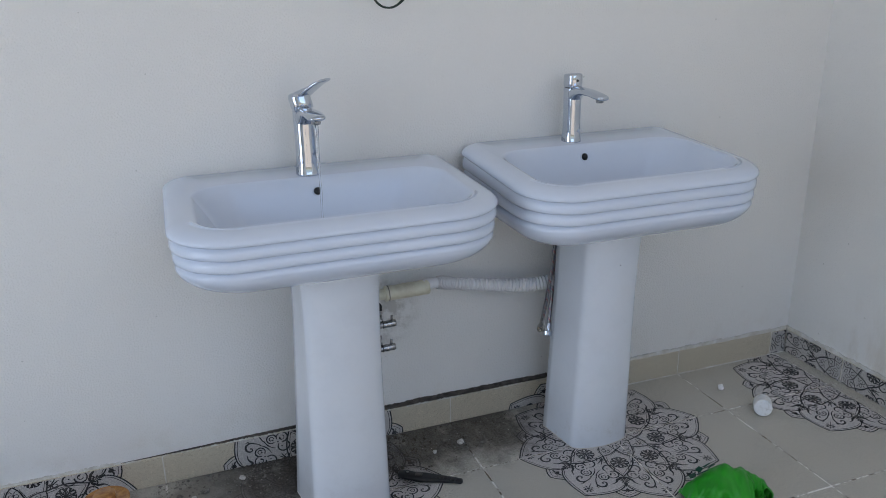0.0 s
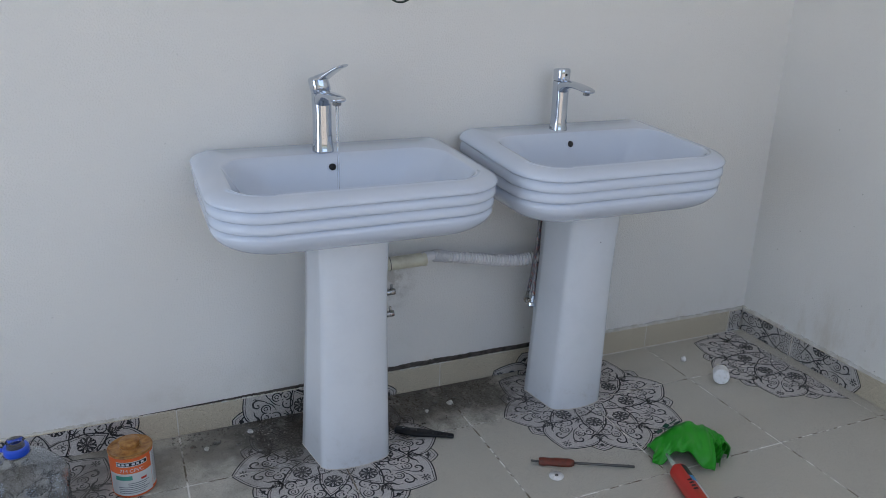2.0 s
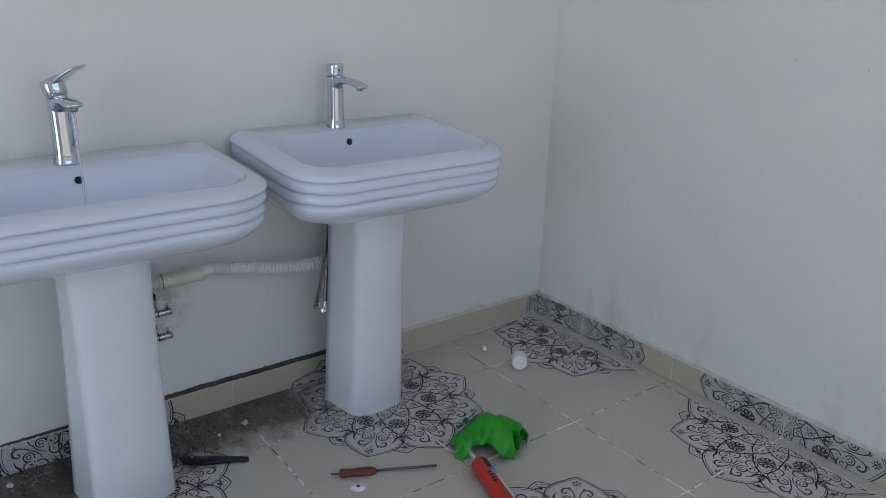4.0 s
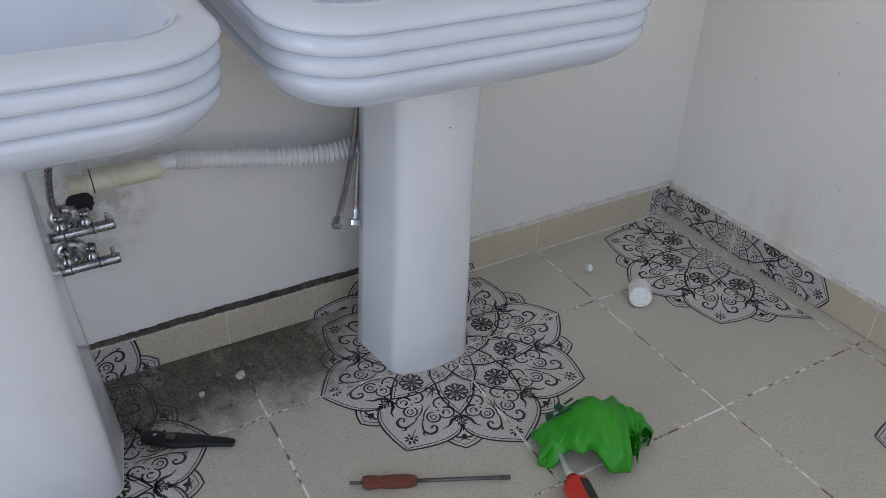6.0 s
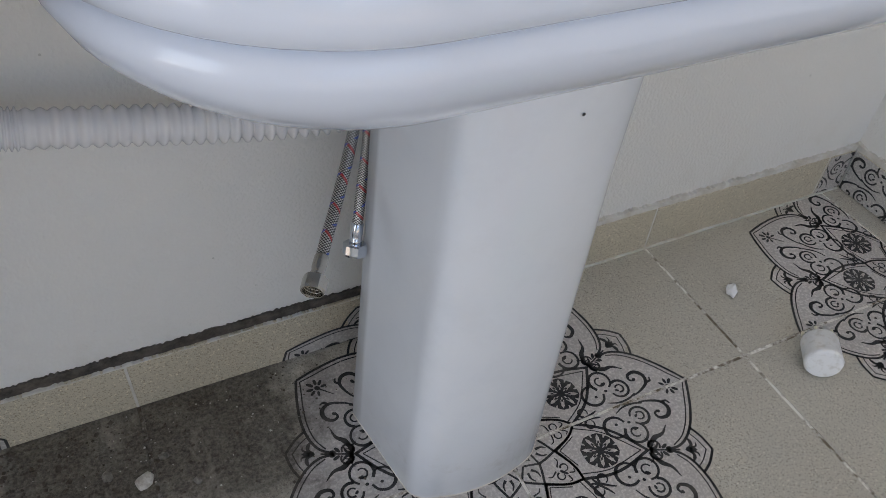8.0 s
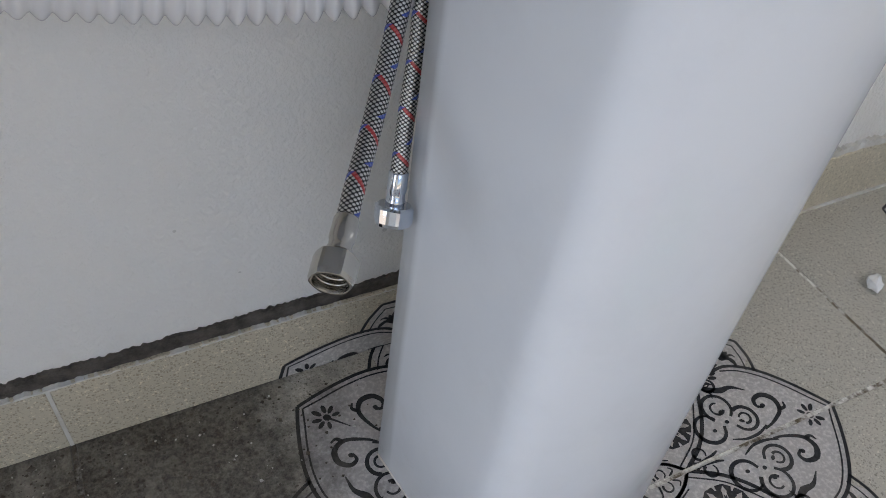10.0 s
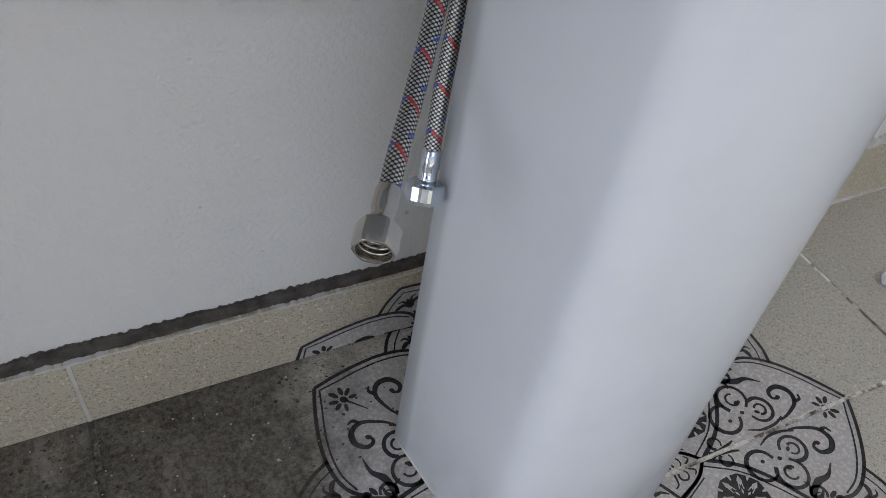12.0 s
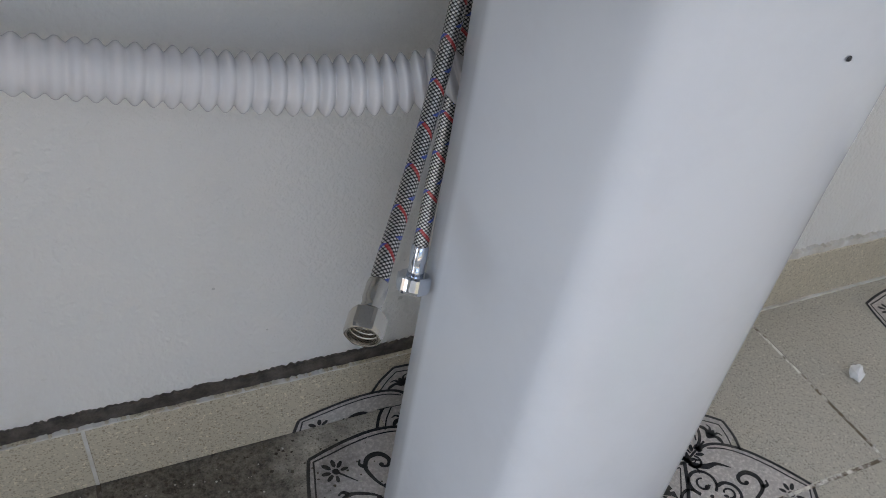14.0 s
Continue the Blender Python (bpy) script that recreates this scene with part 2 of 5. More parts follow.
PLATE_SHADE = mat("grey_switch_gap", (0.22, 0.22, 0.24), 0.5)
CREAM = mat("cream_plastic_pipe", (0.72, 0.68, 0.52), 0.35)
n_ = Nodes(CREAM)
n_.color(n_.mix(n_.ramp(n_.noise(n_.pos(), 40.0, 5.0), 0.4, 0.75), (0.74, 0.71, 0.56), (0.58, 0.53, 0.40)))
HOSE_WHITE = mat("milky_plastic_hose", (0.87, 0.86, 0.87), 0.25, transmission=0.12)
GREY_CONDUIT = mat("grey_conduit", (0.20, 0.205, 0.21), 0.55)
n_ = Nodes(GREY_CONDUIT)
n_.color(n_.mix(n_.ramp(n_.noise(n_.pos(), 130.0, 4.0), 0.4, 0.65), (0.15, 0.155, 0.16), (0.46, 0.46, 0.45)))
WIRE_DARK = mat("dark_green_wire", (0.015, 0.035, 0.022), 0.4)
WIRE_YELLOW = mat("yellow_wire", (0.35, 0.27, 0.08), 0.5)
GREEN_BAG = mat("green_plastic_bag", (0.012, 0.30, 0.012), 0.38, transmission=0.10)
n_ = Nodes(GREEN_BAG)
n_.color(n_.mix(n_.noise(n_.pos(), 18.0, 3.0), (0.010, 0.25, 0.008), (0.022, 0.40, 0.018)))
BAG_PRINT = mat("dark_green_print", (0.004, 0.06, 0.03), 0.45)
RED_TUBE = mat("red_plastic", (0.62, 0.035, 0.022), 0.35)
BLUE_BAND = mat("blue_label", (0.06, 0.30, 0.62), 0.4)
BLACK_BAND = mat("black_label", (0.02, 0.02, 0.022), 0.4)
NOZZLE = mat("translucent_nozzle", (0.62, 0.66, 0.62), 0.35, transmission=0.3)
HANDLE_RED = mat("red_brown_handle", (0.23, 0.045, 0.025), 0.4)
n_ = Nodes(HANDLE_RED)
n_.color(n_.mix(n_.ramp(n_.noise(n_.pos(), 90.0, 5.0), 0.4, 0.7), (0.17, 0.036, 0.02), (0.09, 0.04, 0.025)))
STEEL = mat("grey_tool_steel", (0.14, 0.135, 0.13), 0.42, 0.9)
BLACK_PLASTIC = mat("black_plastic", (0.012, 0.012, 0.013), 0.35)
WHITE_PLASTIC = mat("white_plastic", (0.80, 0.80, 0.80), 0.35)
n_ = Nodes(WHITE_PLASTIC)
n_.color(n_.mix(n_.ramp(n_.noise(n_.pos(), 120.0, 5.0), 0.5, 0.8), (0.82, 0.82, 0.82), (0.62, 0.60, 0.56)))
CAN_ORANGE = mat("orange_can_label", (0.72, 0.13, 0.025), 0.35)
CAN_WHITE = mat("white_can_label", (0.62, 0.64, 0.64), 0.4)
CAN_GLUE = mat("amber_glue_stain", (0.42, 0.19, 0.05), 0.3)
n_ = Nodes(CAN_GLUE)
n_.color(n_.mix(n_.ramp(n_.noise(n_.pos(), 60.0, 5.0), 0.35, 0.7), (0.50, 0.25, 0.07), (0.22, 0.08, 0.02)))
n_.bump(n_.noise(n_.pos(), 90.0), 0.5, 0.002)
LABEL_GREEN = mat("green_label_print", (0.06, 0.33, 0.26), 0.4)
LABEL_GREY = mat("grey_label_print", (0.22, 0.24, 0.26), 0.4)
LABEL_RED = mat("red_label_print", (0.55, 0.05, 0.03), 0.4)
CLEAR = mat("clear_plastic", (0.93, 0.96, 0.98), 0.06, transmission=1.0, ior=1.4)
n_ = Nodes(CLEAR)
n_.bump(n_.noise(n_.pos(), 30.0, 3.0, 0.6), 0.35, 0.006)
BLUE_CAP = mat("blue_plastic", (0.02, 0.09, 0.62), 0.3)
WATER = mat("running_water", (0.97, 0.98, 1.0), 0.02, transmission=1.0, ior=1.33)


def braid_material():
    m = mat("steel_braid", (0.6, 0.6, 0.6), 0.32, 0.85)
    n = Nodes(m)
    uv = n.add("ShaderNodeSeparateXYZ", {"Vector": n.add("ShaderNodeTexCoord").outputs["UV"]})
    u, v = uv.outputs["X"], uv.outputs["Y"]
    step = n.math("MULTIPLY", v, 75.0)
    a = n.math("FRACT", n.math("MULTIPLY", n.math("ADD", n.math("MULTIPLY", u, 2.0), step), 5.0))
    b = n.math("FRACT", n.math("MULTIPLY", n.math("SUBTRACT", n.math("MULTIPLY", u, 2.0), step), 5.0))
    h = n.math("MULTIPLY", n.math("PINGPONG", a, 0.5), n.math("PINGPONG", b, 0.5))
    steel = n.mix(n.ramp(h, 0.02, 0.10), (0.045, 0.042, 0.04), (0.66, 0.645, 0.63))
    ra = n.math("FRACT", n.math("ADD", n.math("MULTIPLY", u, 1.0), n.math("MULTIPLY", v, 35.0)))
    rb = n.math("FRACT", n.math("SUBTRACT", n.math("MULTIPLY", u, 1.0), n.math("MULTIPLY", v, 35.0)))
    near = n.math("LESS_THAN", n.math("FRACT", n.math("MULTIPLY", v, 70.0)), 0.62)
    red = n.math("MULTIPLY", n.math("LESS_THAN", ra, 0.10), near)
    blue = n.math("MULTIPLY", n.math("LESS_THAN", rb, 0.10), near)
    c = n.mix(n.math("MULTIPLY", red, 0.85), steel, (0.45, 0.03, 0.03))
    c = n.mix(n.math("MULTIPLY", blue, 0.85), c, (0.03, 0.08, 0.42))
    n.color(c)
    cloth = n.math("MAXIMUM", red, blue)
    n.tree.links.new(n.math("SUBTRACT", 0.85, n.math("MULTIPLY", cloth, 0.8)), n.bsdf.inputs["Metallic"])
    n.bump(h, 0.9, 0.001)
    return m


BRAID = braid_material()


# ---- mesh helpers ----
def thing(name, label, category, place=(0, 0, 0), turn=0.0, group="", kind=""):
    e = new(name)
    e.empty_display_size = 0.02
    e.matrix_world = pose(*place, 0, 0, turn)
    return tagged(e, label, category, group, kind)


def add_mesh(name, verts, faces, materials, parent=None, label="", smooth=True, slots=None, uvs=None):
    me = bpy.data.meshes.new(name)
    me.from_pydata([tuple(v) for v in verts], [], faces)
    for m in materials if isinstance(materials, (list, tuple)) else [materials]:
        me.materials.append(m)
    if slots is not None:
        me.polygons.foreach_set("material_index", slots)
    if smooth:
        me.polygons.foreach_set("use_smooth", [True] * len(me.polygons))
    if uvs is not None:
        layer = me.uv_layers.new(name="UVMap")
        for poly, per in zip(me.polygons, uvs):
            for li, uv in zip(poly.loop_indices, per):
                layer.data[li].uv = uv
    me.update()
    ob = new(name, me)
    if parent is not None:
        ob.parent = parent
    if label:
        ob["label"] = label
    return ob


def part(name, bm, material, parent=None, label="", smooth=False, at=None):
    bmesh.ops.recalc_face_normals(bm, faces=bm.faces[:])
    me = bpy.data.meshes.new(name)
    bm.to_mesh(me)
    bm.free()
    me.materials.append(material)
    if smooth:
        me.polygons.foreach_set("use_smooth", [True] * len(me.polygons))
    ob = new(name, me)
    if parent is not None:
        ob.parent = parent
    if at is not None:
        ob.matrix_local = at
    if label:
        ob["label"] = label
    return ob


def box(x0, x1, y0, y1, z0, z1, bevel=0.0, segments=2):
    bm = bmesh.new()
    bmesh.ops.create_cube(bm, size=1.0)
    for v in bm.verts:
        v.co = (x0 + (v.co.x + 0.5) * (x1 - x0), y0 + (v.co.y + 0.5) * (y1 - y0), z0 + (v.co.z + 0.5) * (z1 - z0))
    if bevel:
        bmesh.ops.bevel(bm, geom=bm.edges[:], offset=bevel, segments=segments, affect="EDGES", profile=0.6)
    return bm


def loft(loops, cap=True):
    """Verts and faces of a skin over closed loops of equal length."""
    verts = [p for lp in loops for p in lp]
    n = len(loops[0])
    faces = [(i * n + j, i * n + (j + 1) % n, (i + 1) * n + (j + 1) % n, (i + 1) * n + j) for i in range(len(loops) - 1) for j in range(n)]
    if cap:
        faces += [tuple(range(n - 1, -1, -1)), tuple(range((len(loops) - 1) * n, len(loops) * n))]
    return verts, faces


def lathe(profile, n=32, m=Matrix(), cap=True):
    """Turns (radius, height) pairs round z, then moves them by m."""
    loops = [[m @ Vector((r * math.cos(2 * math.pi * k / n), r * math.sin(2 * math.pi * k / n), z)) for k in range(n)] for r, z in profile]
    return loft(loops, cap)


def axis_matrix(origin, direction):
    return Matrix.Translation(origin) @ Vector(direction).to_track_quat("Z", "Y").to_matrix().to_4x4()


def spline(points, steps=8):
    """Catmull-Rom through points."""
    p = [Vector(q) for q in points]
    p = [p[0] * 2 - p[1], *p, p[-1] * 2 - p[-2]]
    out = []
    for i in range(1, len(p) - 2):
        for s in range(steps):
            t = s / steps
            out.append(0.5 * ((2 * p[i]) + (p[i + 1] - p[i - 1]) * t + (2 * p[i - 1] - 5 * p[i] + 4 * p[i + 1] - p[i + 2]) * t * t + (3 * p[i] - p[i - 1] - 3 * p[i + 1] + p[i + 2]) * t ** 3))
    return out + [p[-2]]


def tube(points, radius, n=12):
    """A tube along points; radius is a number or one per point. Gives verts, faces and uvs (turns, metres)."""
    pts = [Vector(q) for q in points]
    rad = radius if isinstance(radius, (list, tuple)) else [radius] * len(pts)
    tang = [(pts[min(i + 1, len(pts) - 1)] - pts[max(i - 1, 0)]).normalized() for i in range(len(pts))]
    side = tang[0].orthogonal().normalized()
    loops, along, run = [], [], 0.0
    for i, q in enumerate(pts):
        if i:
            run += (q - pts[i - 1]).length
        side = (side - tang[i] * side.dot(tang[i])).normalized()
        up = tang[i].cross(side)
        loops.append([q + (side * math.cos(2 * math.pi * k / n) + up * math.sin(2 * math.pi * k / n)) * rad[i] for k in range(n)])
        along.append(run)
    verts, faces = loft(loops)
    uvs = []
    for i in range(len(pts) - 1):
        for k in range(n):
            uvs.append(((k / n, along[i]), ((k + 1) / n, along[i]), ((k + 1) / n, along[i + 1]), (k / n, along[i + 1])))
    uvs += [[(0, 0)] * n, [(0, 0)] * n]
    return verts, faces, uvs


def rounded_loop(hw, yb, yf, rb, rf, z, n=9):
    """A closed rounded rectangle, from the back left corner round by the front."""
    out = []
    for cx, cy, r, a0 in ((-hw + rb, yb - rb, rb, 90), (-hw + rf, yf + rf, rf, 180), (hw - rf, yf + rf, rf, 270), (hw - rb, yb - rb, rb, 0)):
        for k in range(n + 1):
            a = radians(a0 + 90 * k / n)
            out.append(Vector((cx + r * math.cos(a), cy + r * math.sin(a), z)))
    return out


def sheet_polys(name, polys, slots, materials, parent, label, m=Matrix()):
    """Flat polygons, not sharing corners, as one mesh; each slot lies a little above the one before."""
    verts, faces = [], []
    for poly, s in zip(polys, slots):
        faces.append(tuple(range(len(verts), len(verts) + len(poly))))
        verts += [m @ Vector((x, y, 0.0003 + 0.0003 * s)) for x, y in poly]
    return add_mesh(name, verts, faces, materials, parent, label, smooth=False, slots=slots)


def clip_poly(poly, x0, x1, y0, y1):
    """A convex polygon cut to a rectangle."""
    for axis, bound, sign in ((0, x0, 1), (0, x1, -1), (1, y0, 1), (1, y1, -1)):
        out = []
        for i, a in enumerate(poly):
            b = poly[(i + 1) % len(poly)]
            da, db = sign * (a[axis] - bound), sign * (b[axis] - bound)
            if da >= 0:
                out.append(a)
            if da * db < 0:
                t = da / (da - db)
                out.append((a[0] + (b[0] - a[0]) * t, a[1] + (b[1] - a[1]) * t))
        poly = out
        if len(poly) < 3:
            return None
    return poly


# ---- the room ----
ROOM_X, ROOM_Y, ROOM_Z = -4.2, -2.9, 2.75


def structure(name, bm, material, label, category="wall"):
    return tagged(part(name, bm, material), label, category, kind="structure")


structure("wall_north", box(ROOM_X - 0.15, 0.15, 0.0, 0.15, -0.1, ROOM_Z + 0.1), WALL, "white painted plaster wall behind the wash basins")
structure("wall_east", box(0.0, 0.15, ROOM_Y - 0.15, 0.0, -0.1, ROOM_Z + 0.1), WALL, "white painted plaster wall meeting the basin wall")


def pieced(*limits):
    """One bmesh of several boxes that butt end to end."""
    bm = bmesh.new()
    for lim in limits:
        other = box(*lim)
        tmp = bpy.data.meshes.new("tmp")
        other.to_mesh(tmp)
        other.free()
        bm.from_mesh(tmp)
        bpy.data.meshes.remove(tmp)
    return bm


W0, W1, TOP = ROOM_X - 0.15, ROOM_X, ROOM_Z + 0.1
# unseen wall; its opening is supposed, cut to go with the west fill lamp
structure("wall_west", pieced((W0, W1, -0.7, 0.0, -0.1, TOP), (W0, W1, ROOM_Y - 0.15, -2.3, -0.1, TOP), (W0, W1, -2.3, -0.7, 2.35, TOP), (W0, W1, -2.3, -0.7, -0.1, 0.0)), WALL, "unseen white painted side wall with an opening added for fill light")
S0, S1 = ROOM_Y - 0.15, ROOM_Y
structure("wall_south", pieced((ROOM_X, -2.5, S0, S1, -0.1, TOP), (-0.15, 0.0, S0, S1, -0.1, TOP), (-2.5, -0.15, S0, S1, 2.62, TOP), (-2.5, -0.15, S0, S1, -0.1, 0.0)), WALL, "white painted wall with a wide open doorway")
structure("ceiling", box(ROOM_X, 0.0, ROOM_Y, 0.0, ROOM_Z, ROOM_Z + 0.1), CEILING, "plain white painted ceiling", "ceiling")
structure("ground", box(-60, 60, -60, 60, -0.30, -0.12), plaster_material("outdoor_ground", (0.62, 0.55, 0.45), (0.50, 0.44, 0.35), 3.0), "pale sandy ground outside the door", "ground")

# ---- printed ornament: eight broad petals round a star ----
TIP, STEP, BOLD = 0.290, 45.0, 1.12


def turned(points, degrees):
    c, s = math.cos(radians(degrees)), math.sin(radians(degrees))
    return [(x * c - y * s, x * s + y * c) for x, y in points]


def stroke(points, w0, w1=None, steps=5, middle=None):
    """A ribbon along a smooth line, as quads; its width runs from w0 by middle to w1."""
    w1 = w0 if w1 is None else w1
    w0, w1, middle = w0 * BOLD, w1 * BOLD, None if middle is None else middle * BOLD
    pts = [(q.x, q.y) for q in spline([(x, y, 0) for x, y in points], steps)]
    n = len(pts)
    left, right = [], []
    for i, (x, y) in enumerate(pts):
        ax, ay = pts[max(i - 1, 0)]
        bx, by = pts[min(i + 1, n - 1)]
        d = math.hypot(bx - ax, by - ay) or 1.0
        t = i / (n - 1)
        w = w0 + (w1 - w0) * t if middle is None else (w0 + (middle - w0) * t * 2 if t < 0.5 else middle + (w1 - middle) * (t * 2 - 1))
        nx, ny = -(by - ay) / d * w / 2, (bx - ax) / d * w / 2
        left.append((x + nx, y + ny))
        right.append((x - nx, y - ny))
    return [[right[i], right[i + 1], left[i + 1], left[i]] for i in range(n - 1)]


def arc(cx, cy, r, a0, a1, w0, w1=None, r1=None, middle=None):
    k = max(4, int(abs(a1 - a0) / 30))
    r1 = r if r1 is None else r1
    return stroke([(cx + (r + (r1 - r) * i / k) * math.cos(radians(a0 + (a1 - a0) * i / k)), cy + (r + (r1 - r) * i / k) * math.sin(radians(a0 + (a1 - a0) * i / k))) for i in range(k + 1)], w0, w1, 3, middle)


def blob(cx, cy, a, b, turn=0.0, n=8):
    return [(cx + x, cy + y) for x, y in turned([(a * math.cos(2 * math.pi * i / n), b * math.sin(2 * math.pi * i / n)) for i in range(n)], turn)]


def mirrored(polys):
    return polys + [[(x, -y) for x, y in reversed(p)] for p in polys]


def broad_petal():
    ink = []
    edge = [(0.196, 0.0805), (0.214, 0.0825), (0.232, 0.0755), (0.250, 0.0605), (0.266, 0.0405), (0.280, 0.0185), (TIP, 0.0)]
    ink += stroke(edge, 0.0032, 0.0032)
    ink += stroke([(x - 0.0055, max(y - 0.0035, 0.0)) for x, y in edge[1:]], 0.0016, 0.0016)
    ink += arc(0.1530, 0.0270, 0.0155, 350, 60, 0.0028, 0.0022, 0.0152, 0.0042)
    ink += arc(0.1745, 0.0435, 0.0150, 225, -60, 0.0038, 0.0026)
    ink += arc(0.1935, 0.0235, 0.0132, 115, -165, 0.0038, 0.0026)
    ink += arc(0.1745, 0.0430, 0.0066, 60, 330, 0.0018, 0.0026)
    ink += arc(0.1940, 0.0235, 0.0058, 150, -120, 0.0018, 0.0026)
    ink += [blob(0.1740, 0.0270, 0.0025, 0.0022), blob(0.1755, 0.0385, 0.0030, 0.0019, 30), blob(0.1890, 0.0220, 0.0030, 0.0019, -40), blob(0.1560, 0.0235, 0.0024, 0.0020)]
    ink += stroke([(0.166, 0.0090), (0.180, 0.0040), (0.196, 0.0042), (0.209, 0.0085)], 0.0012, 0.0018, middle=0.0030)
    ink += stroke([(0.205, 0.0055), (0.218, 0.0085), (0.2335, 0.0165), (0.2375, 0.0290), (0.2295, 0.0385), (0.2180, 0.0375), (0.2150, 0.0300), (0.2210, 0.0260)], 0.0018, 0.0022, middle=0.0054)
    ink += [blob(0.2215, 0.0280, 0.0028, 0.0024)]
    ink += stroke([(0.2345, 0.0180), (0.2415, 0.0180), (0.2440, 0.0235)], 0.0042, 0.0016)
    ink += stroke([(0.175, 0.0725), (0.182, 0.0650), (0.192, 0.0595), (0.205, 0.0585), (0.2175, 0.0495)], 0.0034, 0.0010, middle=0.0064)
    ink += stroke([(0.1755, 0.0715), (0.183, 0.0725), (0.190, 0.0680)], 0.0056, 0.0016)
    ink += arc(0.1245, 0.0090, 0.0062, 250, -40, 0.0030, 0.0014)
    ink += stroke([(0.112, 0.004), (0.119, 0.0012), (0.134, 0.0030), (0.143, 0.0055)], 0.0022, 0.0016, middle=0.0032)
    ink += [blob(0.2660, 0.0070, 0.0050, 0.0024, 40), blob(0.2600, 0.0092, 0.0048, 0.0023, 85), blob(0.2530, 0.0068, 0.0042, 0.0021, 130)]
    ink = mirrored(ink)
    ink += [blob(0.2700, 0.0, 0.0056, 0.0026), blob(0.2590, 0.0, 0.0040, 0.0036)]
    ink += stroke([(0.234, 0.0), (0.246, 0.0), (0.258, 0.0)], 0.0008, 0.0024)
    return ink


def star_panel():
    """Kite with a rosette, the knot beyond it and the narrow petal, all on one axis."""
    ink = []
    for d, w in ((0.0, 0.0036), (-0.0065, 0.0014)):
        e = [(0.103 * math.cos(radians(22.5)) + d * 0.4, 0.103 * math.sin(radians(22.5)) + d), (0.128 + d * 0.3, 0.0345 + d), (0.155 + d, 0.0225 + d * 0.8), (0.186 + d * 1.4, 0.0)]
        ink += stroke(e, w, w)
    q = [(0.103 * math.cos(radians(22.5)), 0.103 * math.sin(radians(22.5))), (0.086, 0.021), (0.066, 0.0)]
    ink += stroke(q, 0.0030, 0.0030)
    ink += stroke([(x + 0.0055, y) for x, y in q[1:]], 0.0013, 0.0013)
    ink += arc(0.196, 0.006, 0.0075, 200, -30, 0.0034, 0.0022)
    ink += stroke([(0.188, 0.004), (0.190, 0.013), (0.186, 0.018)], 0.003, 0.001)
    ink += arc(0.196, 0.003, 0.0042, 210, 30, 0.0018, 0.001)
    ink += [blob(0.209, 0.0055, 0.0052, 0.0024, 40), blob(0.214, 0.0030, 0.004, 0.002, 15)]
    ink += stroke([(0.2500, 0.0340), (0.2625, 0.0190), (0.2720, 0.0)], 0.0030, 0.0030)
    ink += stroke([(0.2450, 0.0265), (0.2550, 0.0150), (0.2635, 0.0)], 0.0014, 0.0014)
    ink += stroke([(0.2370, 0.0010), (0.2450, 0.0060), (0.2440, 0.0140), (0.2400, 0.0165)], 0.0018, 0.0010, middle=0.0046)
    ink += stroke([(0.2420, 0.0015), (0.2510, 0.0050), (0.2520, 0.0105)], 0.0034, 0.0010)
    ink = mirrored(ink)
    ink += [blob(0.2440, 0.0, 0.0085, 0.0026)]
    ink += stroke([(0.186, 0.0), (0.200, 0.0), (0.229, 0.0)], 0.0022, 0.0022)
    ink += [[(0.1235 + x, y) for x, y in turned([(0.0258 * (1.0 if i % 2 == 0 else 0.96) * math.cos(radians(i * 22.5)), 0.0258 * (1.0 if i % 2 == 0 else 0.96) * math.sin(radians(i * 22.5))) for i in range(16)], 0.0)]]
    return ink


def rosette_light():
    """Pale lozenges, slits and rays that break up the dark rosette in a kite."""
    pale = []
    for k in range(8):
        a = k * 45.0
        for inner, outer, half in ((0.0050, 0.0108, 0.0011), (0.0130, 0.0238, 0.0026)):
            pale.append(turned([(inner, 0.0), ((inner + outer) / 2, -half), (outer, 0.0), ((inner + outer) / 2, half)], a))
        for side in (-1, 1):
            slit = [(0.0105, 0.0008), (0.0195, 0.0046), (0.0188, 0.0056), (0.0100, 0.0016)]
            slit = slit if side > 0 else [(x, -y) for x, y in reversed(slit)]
            pale.append(turned(slit, a + 22.5 + side * 4))
        pale.append(turned([(0.0200, -0.0006), (0.0246, -0.0016), (0.0246, 0.0016), (0.0200, 0.0006)], a + 22.5))
    return [[(0.1235 + x, y) for x, y in p] for p in pale]


